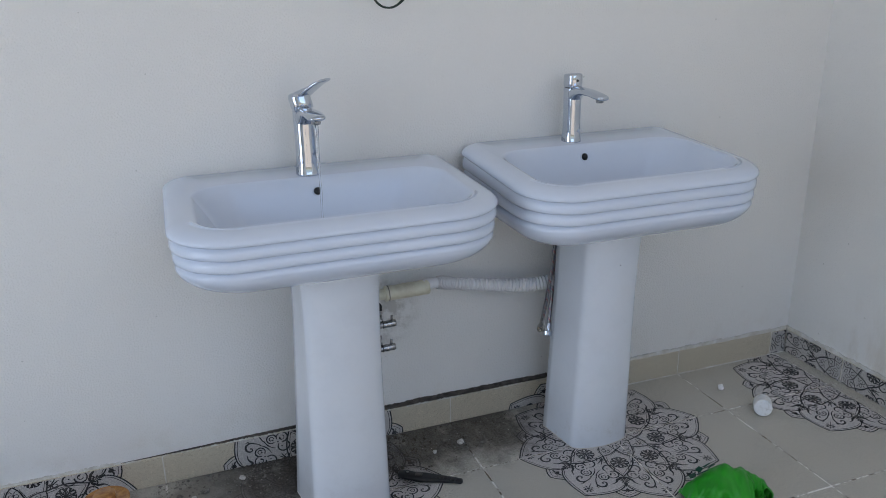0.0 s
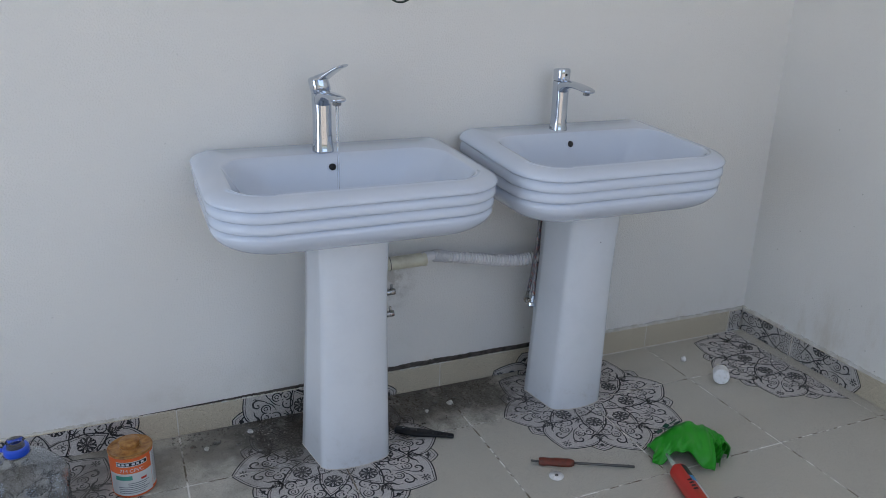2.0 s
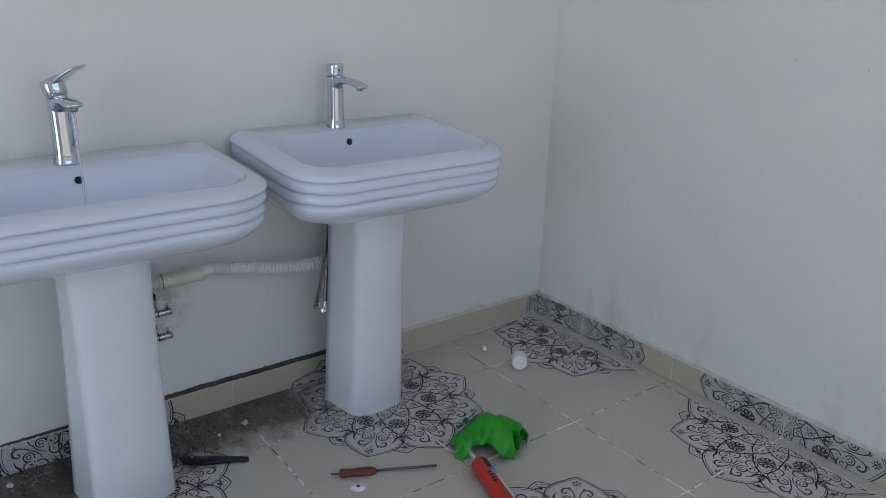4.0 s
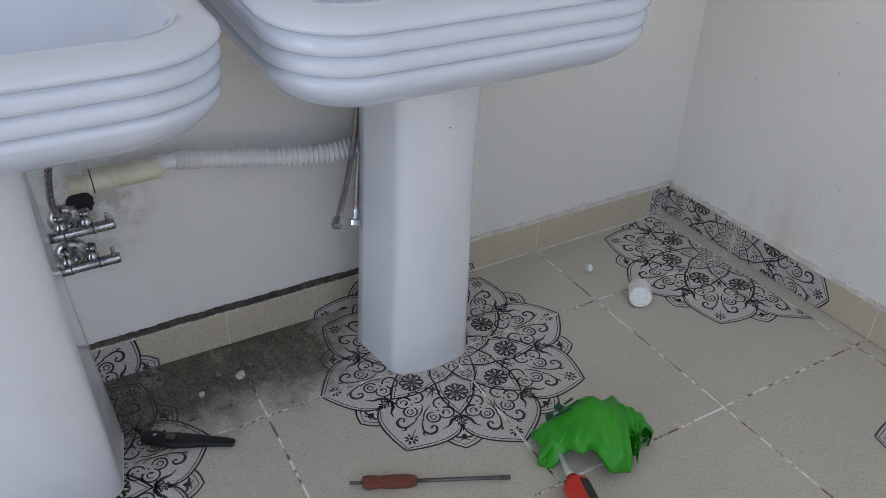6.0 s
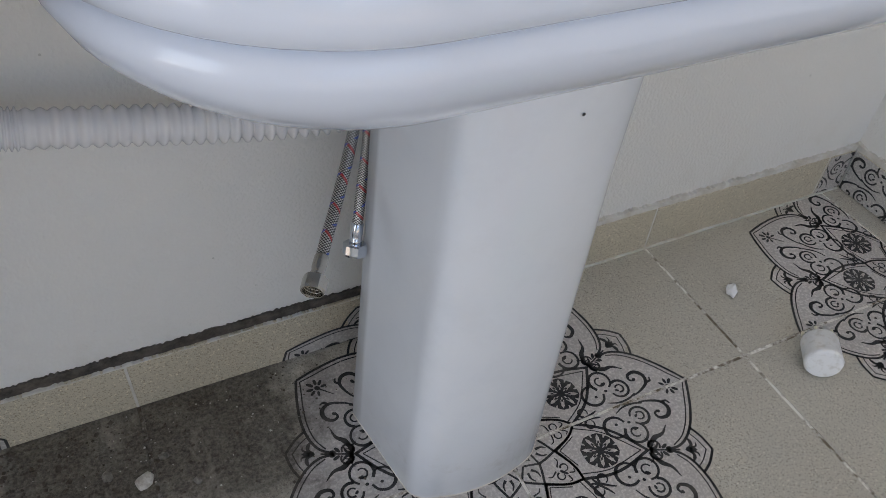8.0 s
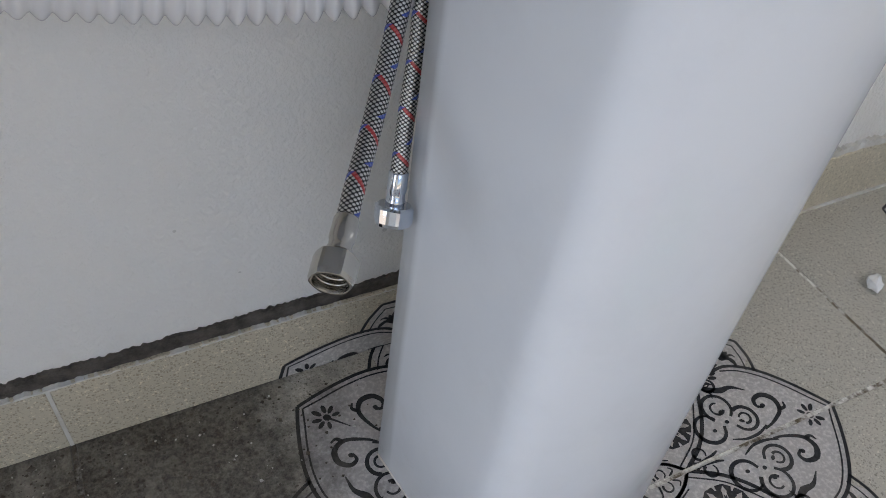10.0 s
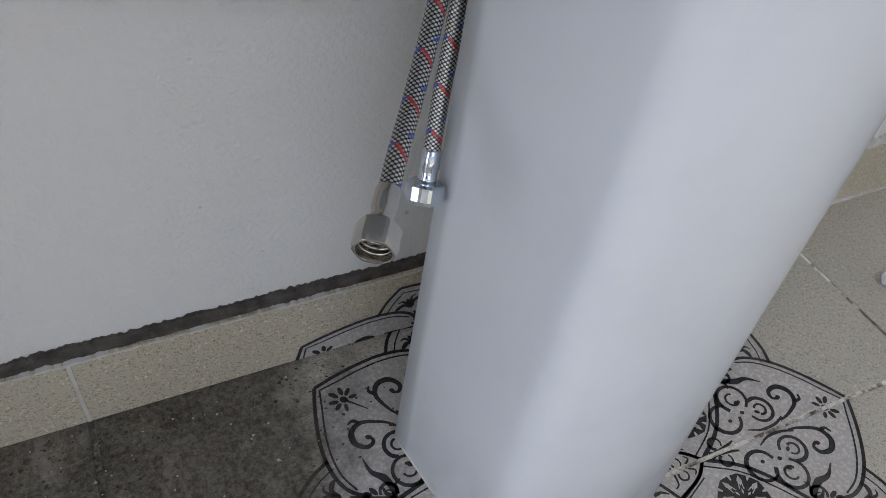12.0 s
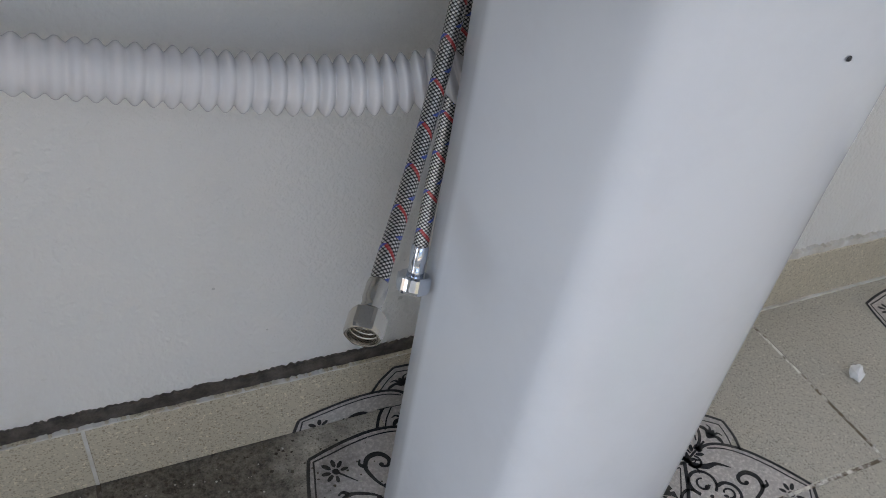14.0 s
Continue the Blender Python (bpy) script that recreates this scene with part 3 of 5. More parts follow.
def heart_panel():
    """The small kite under a broad petal and the star in the middle."""
    ink = stroke([(0.103, 0.0), (0.088, 0.0135), (0.064 * math.cos(radians(22.5)), 0.064 * math.sin(radians(22.5)))], 0.0026, 0.0026)
    ink += stroke([(0.064 * math.cos(radians(22.5)), 0.064 * math.sin(radians(22.5))), (0.052, 0.010), (0.046, 0.0)], 0.0028, 0.0028)
    ink += arc(0.076, 0.0065, 0.0048, 220, -60, 0.0022, 0.0012)
    ink += stroke([(0.068, 0.003), (0.066, 0.012), (0.061, 0.015)], 0.002, 0.001)
    ink += stroke([(0.084, 0.002), (0.090, 0.006), (0.087, 0.010)], 0.002, 0.001)
    ink += stroke([(0.046, 0.0), (0.036, 0.006), (0.030 * math.cos(radians(22.5)), 0.030 * math.sin(radians(22.5)))], 0.0024, 0.0024)
    ink += stroke([(0.038, 0.0125), (0.046, 0.0125), (0.052, 0.0165)], 0.0034, 0.0012)
    ink += stroke([(0.014, 0.0), (0.022, 0.0045), (0.034, 0.0)], 0.0018, 0.001)
    return mirrored(ink) + [blob(0.078, 0.0, 0.006, 0.0022)]


def ornament():
    """All of it as (polygons, slots); slot 0 is the pale ground, slot 1 the ink."""
    polys, slots = [], []
    rim = [(0.0, 0.0)] + [(TIP, 0.0), (0.280, 0.0185), (0.266, 0.0405), (0.250, 0.0605), (0.236, 0.0725)] + turned([(0.2625, -0.019), (0.272, 0.0)], 22.5)
    fan = rim[1:]
    for k in range(8):
        for flip in (1, -1):
            ring = [(x, y * flip) for x, y in fan]
            for a, b in zip(ring, ring[1:]):
                tri = [(0.0, 0.0), a, b] if flip > 0 else [(0.0, 0.0), b, a]
                polys.append(turned(tri, k * STEP))
                slots.append(0)
    for k in range(8):
        for ink, at in ((broad_petal(), 0.0), (star_panel(), 22.5), (heart_panel(), 0.0)):
            for p in ink:
                polys.append(turned(p, k * STEP + at))
                slots.append(1)
        for p in rosette_light():
            polys.append(turned(p, k * STEP + 22.5))
            slots.append(2)
    return polys, slots


ORNAMENT = ornament()


def cut_ornament(x0, x1, y0, y1, cx=0.0, cy=0.0):
    polys, slots = [], []
    for p, s in zip(*ORNAMENT):
        q = clip_poly([(x + cx, y + cy) for x, y in p], x0, x1, y0, y1)
        if q:
            polys.append(q)
            slots.append(s)
    return polys, slots


# ---- the floor ----
PITCH, JOINT, X_LINE, Y_LINE = 0.40, 0.0021, -0.05, -0.25
floor = structure("floor", box(ROOM_X, 0.0, ROOM_Y, 0.0, -0.1, -0.0010), GROUT, "beige terrazzo tile floor with black printed ornaments", "floor")


def tile_mesh(x0, x1, y0, y1):
    b, d = 0.0009, 0.0012
    verts = [(x0, y0, -0.009), (x1, y0, -0.009), (x1, y1, -0.009), (x0, y1, -0.009), (x0, y0, -d), (x1, y0, -d), (x1, y1, -d), (x0, y1, -d),
             (x0 + b, y0 + b, 0), (x1 - b, y0 + b, 0), (x1 - b, y1 - b, 0), (x0 + b, y1 - b, 0)]
    faces = [(0, 1, 5, 4), (1, 2, 6, 5), (2, 3, 7, 6), (3, 0, 4, 7), (4, 5, 9, 8), (5, 6, 10, 9), (6, 7, 11, 10), (7, 4, 8, 11), (8, 9, 10, 11)]
    return verts, faces


whole = [JOINT, PITCH - JOINT, JOINT, PITCH - JOINT]
shared_tile = shared_print = None
for i in range(-1, 11):
    for j in range(-1, 7):
        x1, y1 = X_LINE - i * PITCH, Y_LINE - j * PITCH
        x0, y0 = x1 - PITCH, y1 - PITCH
        cx = x1 if i % 2 == 0 else x0
        cy = y1 if j % 2 == 0 else y0
        lx0, lx1, ly0, ly1 = max(x0 + JOINT, ROOM_X), min(x1 - JOINT, -0.001), max(y0 + JOINT, ROOM_Y), min(y1 - JOINT, -0.001)
        if lx1 - lx0 < 0.01 or ly1 - ly0 < 0.01:
            continue
        lift = 0.0003 * math.sin(i * 3.1 + j * 1.7)
        is_whole = abs(lx1 - lx0 - PITCH + 2 * JOINT) < 1e-6 and abs(ly1 - ly0 - PITCH + 2 * JOINT) < 1e-6
        if is_whole:
            turn = {(1, 1): 0, (-1, 1): 90, (-1, -1): 180, (1, -1): 270}[(1 if cx == x0 else -1, 1 if cy == y0 else -1)]
            if shared_tile is None:
                shared_tile = add_mesh("tile", *tile_mesh(*whole), TILE, smooth=False).data
                shared_print = sheet_polys("printed_ornament", *cut_ornament(*whole), [PRINT_PALE, PRINT_INK, PRINT_PALE], None, "").data
                for ob in [o for o in scene.collection.objects if o.data in (shared_tile, shared_print)]:
                    bpy.data.objects.remove(ob)
            tile, deco = new("tile", shared_tile), new("printed_ornament", shared_print)
            tile.matrix_world = pose(cx, cy, lift, 0, 0, turn)
        else:
            tile = add_mesh("tile", *tile_mesh(lx0 - cx, lx1 - cx, ly0 - cy, ly1 - cy), TILE, smooth=False)
            polys, slots = cut_ornament(lx0 - cx, lx1 - cx, ly0 - cy, ly1 - cy)
            tile.matrix_world = pose(cx, cy, lift)
            deco = sheet_polys("printed_ornament", polys, slots, [PRINT_PALE, PRINT_INK, PRINT_PALE], None, "") if polys else None
        tile.parent = floor
        if deco and i < 0:
            bpy.data.objects.remove(deco)
        elif deco:
            deco.parent = tile

# ---- skirting of cut tiles ----
SKIRT_H, SKIRT_T = 0.084, 0.008


def skirting(name, place, turn, cuts, ornaments, label):
    """A row of upright tile strips along local x; ornaments are (x, z) of their middles."""
    base = tagged(new(name), label, "skirting", kind="structure")
    base.matrix_world = pose(*place, 0, 0, turn)
    upright = pose(0, -SKIRT_T, 0, 90, 0, 0)
    for a, b in zip(cuts, cuts[1:]):
        a, b = a + 0.0012, b - 0.0012
        strip = part("skirting_tile", box(a, b, -SKIRT_T, -0.0002, 0.0008, SKIRT_H, 0.0012, 1), SKIRT, base)
        for ox, oz, first, last in ornaments:
            if a - 0.3 < ox < b + 0.3 and first < a and b < last:
                polys, slots = cut_ornament(a + 0.0013, b - 0.0013, 0.0022, SKIRT_H - 0.0016, ox, oz)
                if polys:
                    sheet_polys("printed_ornament", polys, slots, [SKIRT_PALE, SKIRT_INK, SKIRT_PALE], strip, "", upright)
    for c in cuts[1:-1]:
        part("joint_grout", box(c - 0.0016, c + 0.0016, -SKIRT_T + 0.0005, -0.0002, 0.0006, SKIRT_H - 0.001), FILLER, base)
    return base


skirting("baseboard_north", (0, 0, 0), 0, [-4.2, -3.65, -3.25, -2.85, -2.45, -2.05, -1.65, -1.25, -0.85, -0.45, -0.072, -0.0085],
         [(-2.40, -0.02, -4, 0), (-1.65, -0.085, -4, 0), (-0.85, -0.185, -4, 0), (0.08, -0.10, -0.08, 0)], "beige terrazzo skirting tiles with black ornament pieces")
skirting("baseboard_east", (0, 0, 0), 270, [0.0085, 0.25, 0.65, 1.05, 1.45, 1.85, 2.25, 2.65, 2.9],
         [(0.25, 0.035, 0, 4), (1.05, 0.055, 0, 4), (1.85, 0.03, 0, 4)], "beige terrazzo skirting tiles with black ornament pieces")


def rough_strip(name, x0, x1, y0, y1, z0, z1, material, step, wobble, label, thin=0.0):
    """A ragged band along the wall, its edges uneven; over the first thin metres it grows from nothing."""
    k = max(2, int((x1 - x0) / step))
    loops = []
    for i in range(k + 1):
        x = x0 + (x1 - x0) * i / k
        grow = min(1.0, 0.06 + (x - x0) / thin) if thin else 1.0
        a = noise.noise((x * 31, 1.3, z0 * 7)) * wobble
        b = (0.45 * noise.noise((x * 23, 5.1, z1 * 7)) + 0.22 * noise.noise((x * 97, 2.1, z1 * 7)) + 0.75 * noise.noise((x * 330, 7.7, z1 * 7))) * wobble * grow
        c = noise.noise((x * 60, 9.1, z1 * 3)) * wobble * 0.3
        high = z0 + (z1 - z0) * grow + b
        loops.append([Vector((x, y1, z0)), Vector((x, y0 + c, z0 + a * 0.15)), Vector((x, y0 + c, high)), Vector((x, y1, high + b * 0.3))])
    v, f = loft(loops)
    return tagged(add_mesh(name, v, f, material, smooth=False), label, "trim", kind="structure")


rough_strip("trim_bare_cement", -2.15, -0.83, -0.0035, 0.001, SKIRT_H - 0.001, SKIRT_H + 0.0148, RENDER_GAP, 0.0014, 0.0030, "dark bare cement gap above the skirting tiles", 0.85)
rough_strip("trim_filler", -0.83, -0.002, -0.0065, 0.001, SKIRT_H - 0.001, SKIRT_H + 0.010, FILLER, 0.003, 0.005, "rough white filler bead above the skirting tiles")
rough_strip("trim_filler_far", -4.2, -2.15, -0.005, 0.001, SKIRT_H - 0.001, SKIRT_H + 0.005, FILLER, 0.003, 0.004, "rough white filler bead above the skirting tiles")
rough_strip("trim_paint_edge", -2.15, -0.83, -SKIRT_T - 0.0003, -0.0030, SKIRT_H - 0.0012, SKIRT_H - 0.0002, FILLER, 0.0025, 0.0030, "thin chipped white paint line along the skirting edge")
rough_strip("trim_floor_grout", -0.83, -0.010, -SKIRT_T - 0.0035, -SKIRT_T + 0.001, -0.0005, 0.0022, FILLER, 0.004, 0.0012, "thin white grout line where skirting meets floor")
side_bead = rough_strip("trim_filler_east", 0.0, 2.9, -0.007, 0.001, SKIRT_H - 0.001, SKIRT_H + 0.010, FILLER, 0.003, 0.006, "rough white filler bead above the skirting tiles")
side_bead.matrix_world = pose(0, 0, 0, 0, 0, 270)


# ---- wash basins ----
HALF, FRONT = 0.326, -0.472
RIBS = [(0.0082, 0.6990, 0.7215), (0.0052, 0.7215, 0.7490), (0.0024, 0.7490, 0.7765)]
LIP = [(0.1700, 0.6310), (0.1400, 0.6360), (0.1120, 0.6420), (0.0870, 0.6485), (0.0650, 0.6560), (0.0460, 0.6645), (0.0320, 0.6735), (0.0220, 0.6830), (0.0140, 0.6930)]
for inset, low, high in RIBS:
    rise = high - low
    if low > 0.70:
        LIP += [(inset + 0.0085, low - 0.0004), (inset + 0.0030, low + 0.0002), (inset + 0.0009, low + 0.0022)]
    LIP += [(inset, low + rise * 0.30), (inset + 0.0006, low + rise * 0.50), (inset + 0.0024, low + rise * 0.70), (inset + 0.0056, low + rise * 0.88), (inset + 0.0092, low + rise * 0.97)]
LIP += [(0.0092, 0.7761), (0.0034, 0.7766), (0.0012, 0.7784), (0.0000, 0.7815), (0.0006, 0.7852), (0.0030, 0.7892), (0.0075, 0.7934), (0.0140, 0.7972), (0.0230, 0.8004), (0.0330, 0.8022), (0.0430, 0.8032)]


def basin(place, hole_x, hole_drop, rise, label):
    """A ribbed oblong basin; its brim climbs by rise towards the wall."""
    top = thing("wash_basin", label, "wash basin", place, group="pedestal wash basins")
    loops = [rounded_loop(0.08, -0.10, -0.28, 0.04, 0.04, 0.628, 14)]
    for d, z in LIP:
        loops.append(rounded_loop(HALF - d, -0.002 - d * 0.25, FRONT + d, max(0.036 - d * 0.5, 0.012), max(0.126 - d * 0.62, 0.05), z, 14))
    for hw, yb, yf, r, z in ((0.2770, -0.116, -0.4285, 0.074, 0.8036), (0.2730, -0.1195, -0.4245, 0.073, 0.8033), (0.2705, -0.1225, -0.4220, 0.072, 0.8018), (0.2680, -0.1260, -0.4202, 0.072, 0.7985), (0.2640, -0.1310, -0.4185, 0.072, 0.792), (0.2560, -0.1370, -0.4165, 0.073, 0.780), (0.2440, -0.1440, -0.4130, 0.075, 0.762), (0.2300, -0.1510, -0.4080, 0.078, 0.738), (0.2140, -0.1590, -0.4010, 0.078, 0.712), (0.1940, -0.1700, -0.3900, 0.074, 0.690), (0.150, -0.200, -0.366, 0.055, 0.674), (0.05, -0.270, -0.320, 0.02, 0.668)):
        loops.append(rounded_loop(hw, yb, yf, r, r, z, 14))
    for p in {id(q): q for lp in loops for q in lp}.values():
        p.x *= 0.990 + 0.010 * min(1.0, -p.y / 0.42)
        p.z += rise * min(1.0, max(0.0, (p.z - 0.66) / 0.12)) * (p.y - FRONT) / -FRONT
    v, f = loft(loops)
    bowl = add_mesh("bowl", v, f, CERAMIC, top)
    m = axis_matrix((hole_x, -0.1372 - hole_drop * 0.36, 0.7795 - hole_drop + rise * 0.70), (0, -0.95, 0.30))
    v, f = lathe([(0.0125, -0.004), (0.0125, 0.0012), (0.0110, 0.0022), (0.0092, 0.0012), (0.0090, -0.003)], 28, m, False)
    add_mesh("overflow_rim", v, f, CERAMIC, bowl)
    v, f = lathe([(0.0092, -0.001), (0.0092, 0.0007)], 24, m)
    add_mesh("overflow_hole", v, f, DARK, bowl, "dark round overflow hole")
    v, f = lathe([(0.030, 0.6685), (0.030, 0.6715), (0.026, 0.674), (0.0, 0.675)], 28, pose(0, -0.305, 0), False)
    add_mesh("drain_ring", v, f, CHROME, top, "chrome drain ring")
    return top


def pedestal(place, label):
    """A prism with a bowed front, two soft front edges and sides that open to the back."""
    top = thing("basin_pedestal", label, "pedestal", place, group="basin pedestals")
    loops = []
    for z, hf, hb, lean, bow in ((0.0, 0.0850, 0.107, 0.000, 0.018), (0.004, 0.0865, 0.108, 0.001, 0.019), (0.15, 0.0845, 0.100, 0.003, 0.018), (0.30, 0.0820, 0.092, 0.007, 0.018),
                                 (0.45, 0.0800, 0.085, 0.012, 0.018), (0.55, 0.0800, 0.082, 0.017, 0.019), (0.62, 0.0820, 0.084, 0.022, 0.020), (0.680, 0.0850, 0.088, 0.028, 0.020)):
        ring, yf, yb = [], -0.262 - lean, -0.122
        for k in range(7):
            t = k / 6
            ring.append(Vector((-hb + (hb - hf) * t * 0.86, yb + (yf - yb) * t * 0.86, z)))
        for k in range(1, 6):
            t = k / 6
            a = Vector((-hf - (hb - hf) * 0.14, yf + 0.0196, z))
            b = Vector((-hf - 0.001, yf - 0.001, z))
            c = Vector((-hf + 0.022, yf - bow * 0.45, z))
            ring.append(a * (1 - t) ** 2 + b * 2 * t * (1 - t) + c * t * t)
        for k in range(0, 13):
            x = (-hf + 0.022) + (2 * hf - 0.044) * k / 12
            ring.append(Vector((x, yf - bow * (1 - (x / hf) ** 2), z)))
        left = ring[:12]
        ring += [Vector((-q.x, q.y, q.z)) for q in reversed(left)]
        loops.append(ring)
    v, f = loft(loops, cap=False)
    n = len(loops[0])
    f = [q for i, q in enumerate(f) if i % n != n - 1]
    shaft = add_mesh("shaft", v, f, PEDESTAL, top)
    thick = shaft.modifiers.new("thickness", "SOLIDIFY")
    thick.thickness, thick.offset = 0.010, -1.0
    loops = []
    foot = [p for p in ring_points(v, n, 0)]
    bead = [Vector((p.x, p.y - 0.0006, 0.002)) for p in foot]
    bv, bf, _ = tube(bead, 0.0022, 6)
    add_mesh("sealant_bead", bv, bf, FILLER, top, "thin white sealant bead along the foot")
    return top


def ring_points(verts, n, k):
    return [Vector(p) for p in verts[k * n:(k + 1) * n]]


BASIN_A, BASIN_B = (-1.613, -0.008, 0.030), (-0.8950, 0.0, 0.002)
wider = basin(BASIN_A, -0.007, 0.008, 0.022, "white glazed ceramic wash basin with ribbed rim, under a running tap")
wider.matrix_world = wider.matrix_world @ Matrix.Diagonal((1.072, 0.972, 0.955, 1.0))
basin(BASIN_B, -0.019, 0.005, 0.029, "white glazed ceramic wash basin with ribbed rim, beside the corner")
wide = pedestal((-1.617, -0.046, 0.0), "white ceramic basin pedestal hiding the water valves")
wide.matrix_world = wide.matrix_world @ Matrix.Diagonal((1.08, 1.0, 1.0, 1.0))
pedestal((-0.896, 0.0, 0.0), "white ceramic basin pedestal with loose hoses hanging beside it")


def mark(name, place, size, material, label, category):
    """A small raised spot."""
    v, f = lathe([(size, 0.0), (size * 0.8, size * 0.35), (0.0, size * 0.45)], 10, axis_matrix(place, (0, -1, 0)), False)
    return tagged(add_mesh(name, v, f, material), label, category)


mark("glaze_spot", (-0.889, -0.2985, 0.545), 0.0015, DARK_LINE, "small dark spot in the pedestal glaze", "spot")
sticker = thing("tape_scrap", "torn clear tape scrap stuck on the pedestal side", "tape", (-0.982, -0.140, 0.302))
for dz, dy, s, a in ((0.0, 0.0, 1.0, 18), (0.024, -0.010, 0.7, -30)):
    b = box(-0.0006, 0.0006, -0.0075 * s, 0.0075 * s, -0.0055 * s, 0.0055 * s, 0.0004, 1)
    part("tape_piece", b, WHITE_PLASTIC, sticker, at=pose(-0.001, dy, dz, a, 0, 0))


# ---- taps ----
def oval(cx, cy, z, a, b, n=28, power=2.4, tilt=0.0):
    """A soft oval at height z; tilt lifts its front."""
    out = []
    for k in range(n):
        t = 2 * math.pi * k / n
        x = a * math.copysign(abs(math.cos(t)) ** (2 / power), math.cos(t))
        y = b * math.copysign(abs(math.sin(t)) ** (2 / power), math.sin(t))
        out.append(Vector((cx + x, cy + y, z - tilt * y)))
    return out


def spout_mesh(lift):
    loops = []
    for y, z, a, b in ((0.0, 0.105, 0.0205, 0.020), (-0.018, 0.112, 0.0200, 0.0185), (-0.034, 0.1195, 0.0190, 0.0125), (-0.055, 0.1225, 0.0185, 0.0090), (-0.085, 0.1215, 0.0185, 0.0080),
                       (-0.110, 0.1185, 0.0185, 0.0078), (-0.124, 0.1165, 0.0175, 0.0070), (-0.131, 0.1155, 0.0140, 0.0050), (-0.134, 0.1150, 0.0070, 0.0022)):
        ring = oval(0, 0, 0, a, b, 24, 2.3)
        loops.append([Vector((p.x, y * 1.18, z + 0.017 + p.y - y * lift)) for p in ring])
    return loft(loops)


def tap_body(top, lift=0.0):
    v, f = loft([oval(0, 0, z, a, b) for z, a, b in ((0.0, 0.0245, 0.0255), (0.002, 0.0250, 0.0260), (0.005, 0.0245, 0.0250), (0.03, 0.0222, 0.0232), (0.08, 0.0215, 0.0228), (0.115, 0.0220, 0.0235), (0.140, 0.0222, 0.0236), (0.1425, 0.0215, 0.0228))])
    body = add_mesh("body", v, f, CHROME, top)
    v, f = spout_mesh(lift)
    spout = add_mesh("spout", v, f, CHROME, top)
    v, f = lathe([(0.0085, 0.0), (0.0095, 0.001), (0.0095, 0.010), (0.010, 0.012)], 20, pose(0, -0.1345, 0.1200 + 0.114 * lift))
    add_mesh("aerator", v, f, BRUSHED, spout)
    v, f = loft([oval(0, 0, z, a, b) for z, a, b in ((0.1420, 0.0200, 0.0212), (0.1445, 0.0200, 0.0212))])
    add_mesh("seal_ring", v, f, DARK_LINE, top)
    return body


def lever_tap(place):
    top = thing("mixer_tap", "chrome single-lever basin mixer tap, lever raised and running", "tap", place)
    top.matrix_world = top.matrix_world @ Matrix.Diagonal((1.10, 1.08, 1.055, 1.0))
    tap_body(top, 0.11)
    m = Matrix.Translation((0, 0, 0.1440)) @ Matrix.Rotation(radians(-14), 4, (0.35, 1, 0)) @ pose(0, 0, 0)
    v, f = loft([[m @ p for p in oval(0, 0, z, a, b)] for z, a, b in ((0.0, 0.0222, 0.0235), (0.012, 0.0228, 0.0240), (0.030, 0.0225, 0.0236), (0.036, 0.0205, 0.0215), (0.0385, 0.0150, 0.0160))])
    head = add_mesh("cartridge_head", v, f, CHROME, top)
    swing = Matrix.Translation((0, 0, 0.170)) @ Matrix.Rotation(radians(-46), 4, "Z")
    loops = []
    for x, z, w, t in ((-0.020, -0.010, 0.017, 0.011), (-0.006, 0.000, 0.0215, 0.012), (0.010, 0.009, 0.0225, 0.0085), (0.028, 0.0185, 0.0225, 0.0052), (0.044, 0.0275, 0.0215, 0.0040), (0.058, 0.0335, 0.0200, 0.0034), (0.063, 0.0345, 0.0150, 0.0022)):
        ring = oval(0, 0, 0, w, t, 20, 3.2)
        loops.append([swing @ Vector((x, p.x, z * 1.12 + p.y * 1.2)) for p in ring])
    v, f = loft(loops)
    add_mesh("lever", v, f, CHROME, head)
    return top


def push_tap(place):
    top = thing("pillar_tap", "chrome push-top basin tap, closed, on the ceramic deck", "tap", place)
    tap_body(top)
    v, f = loft([oval(0, 0, z, a, b, tilt=t) for z, a, b, t in ((0.1445, 0.0220, 0.0234, 0.0), (0.150, 0.0226, 0.0240, 0.0), (0.172, 0.0228, 0.0242, 0.05), (0.1765, 0.0215, 0.0230, 0.08), (0.1785, 0.0160, 0.0170, 0.10))])
    cap = add_mesh("push_cap", v, f, CHROME, top)
    v, f = lathe([(0.0032, 0.0), (0.0032, 0.0006)], 14, axis_matrix((0, -0.0243, 0.162), (0, -1, 0.05)))
    add_mesh("marker_dot", v, f, DARK_LINE, cap, "small dark marker dot")
    return top


DECK = 0.8275
lever_tap((-1.633, -0.100, DECK - 0.0140))
push_tap((-0.922, -0.078, DECK - 0.0005))
loops = []
for k in range(15):
    z = DECK + 0.131 - k * 0.0210
    r = 0.0027 - 0.0011 * min(1.0, k / 7) + 0.0003 * math.sin(k * 1.9)
    loops.append([Vector((-1.633 + r * 1.5 * math.cos(a) + 0.0006 * math.sin(k * 1.1), -0.2455 + r * math.sin(a) + 0.0005 * math.sin(k), z)) for a in [2 * math.pi * j / 10 for j in range(10)]])
v, f = loft(loops)
tagged(add_mesh("water_stream", v, f, WATER), "thin clear stream of water running from the spout", "water")

# ---- switch and socket ----
def plate(name, label, category, place, tilt):
    top = thing(name, label, category)
    top.matrix_world = pose(*place, 0, tilt, 0)
    part("face_plate", box(-0.0415, 0.0415, -0.0085, 0.0, -0.0425, 0.0425, 0.002, 2), PLATE, top)
    return top


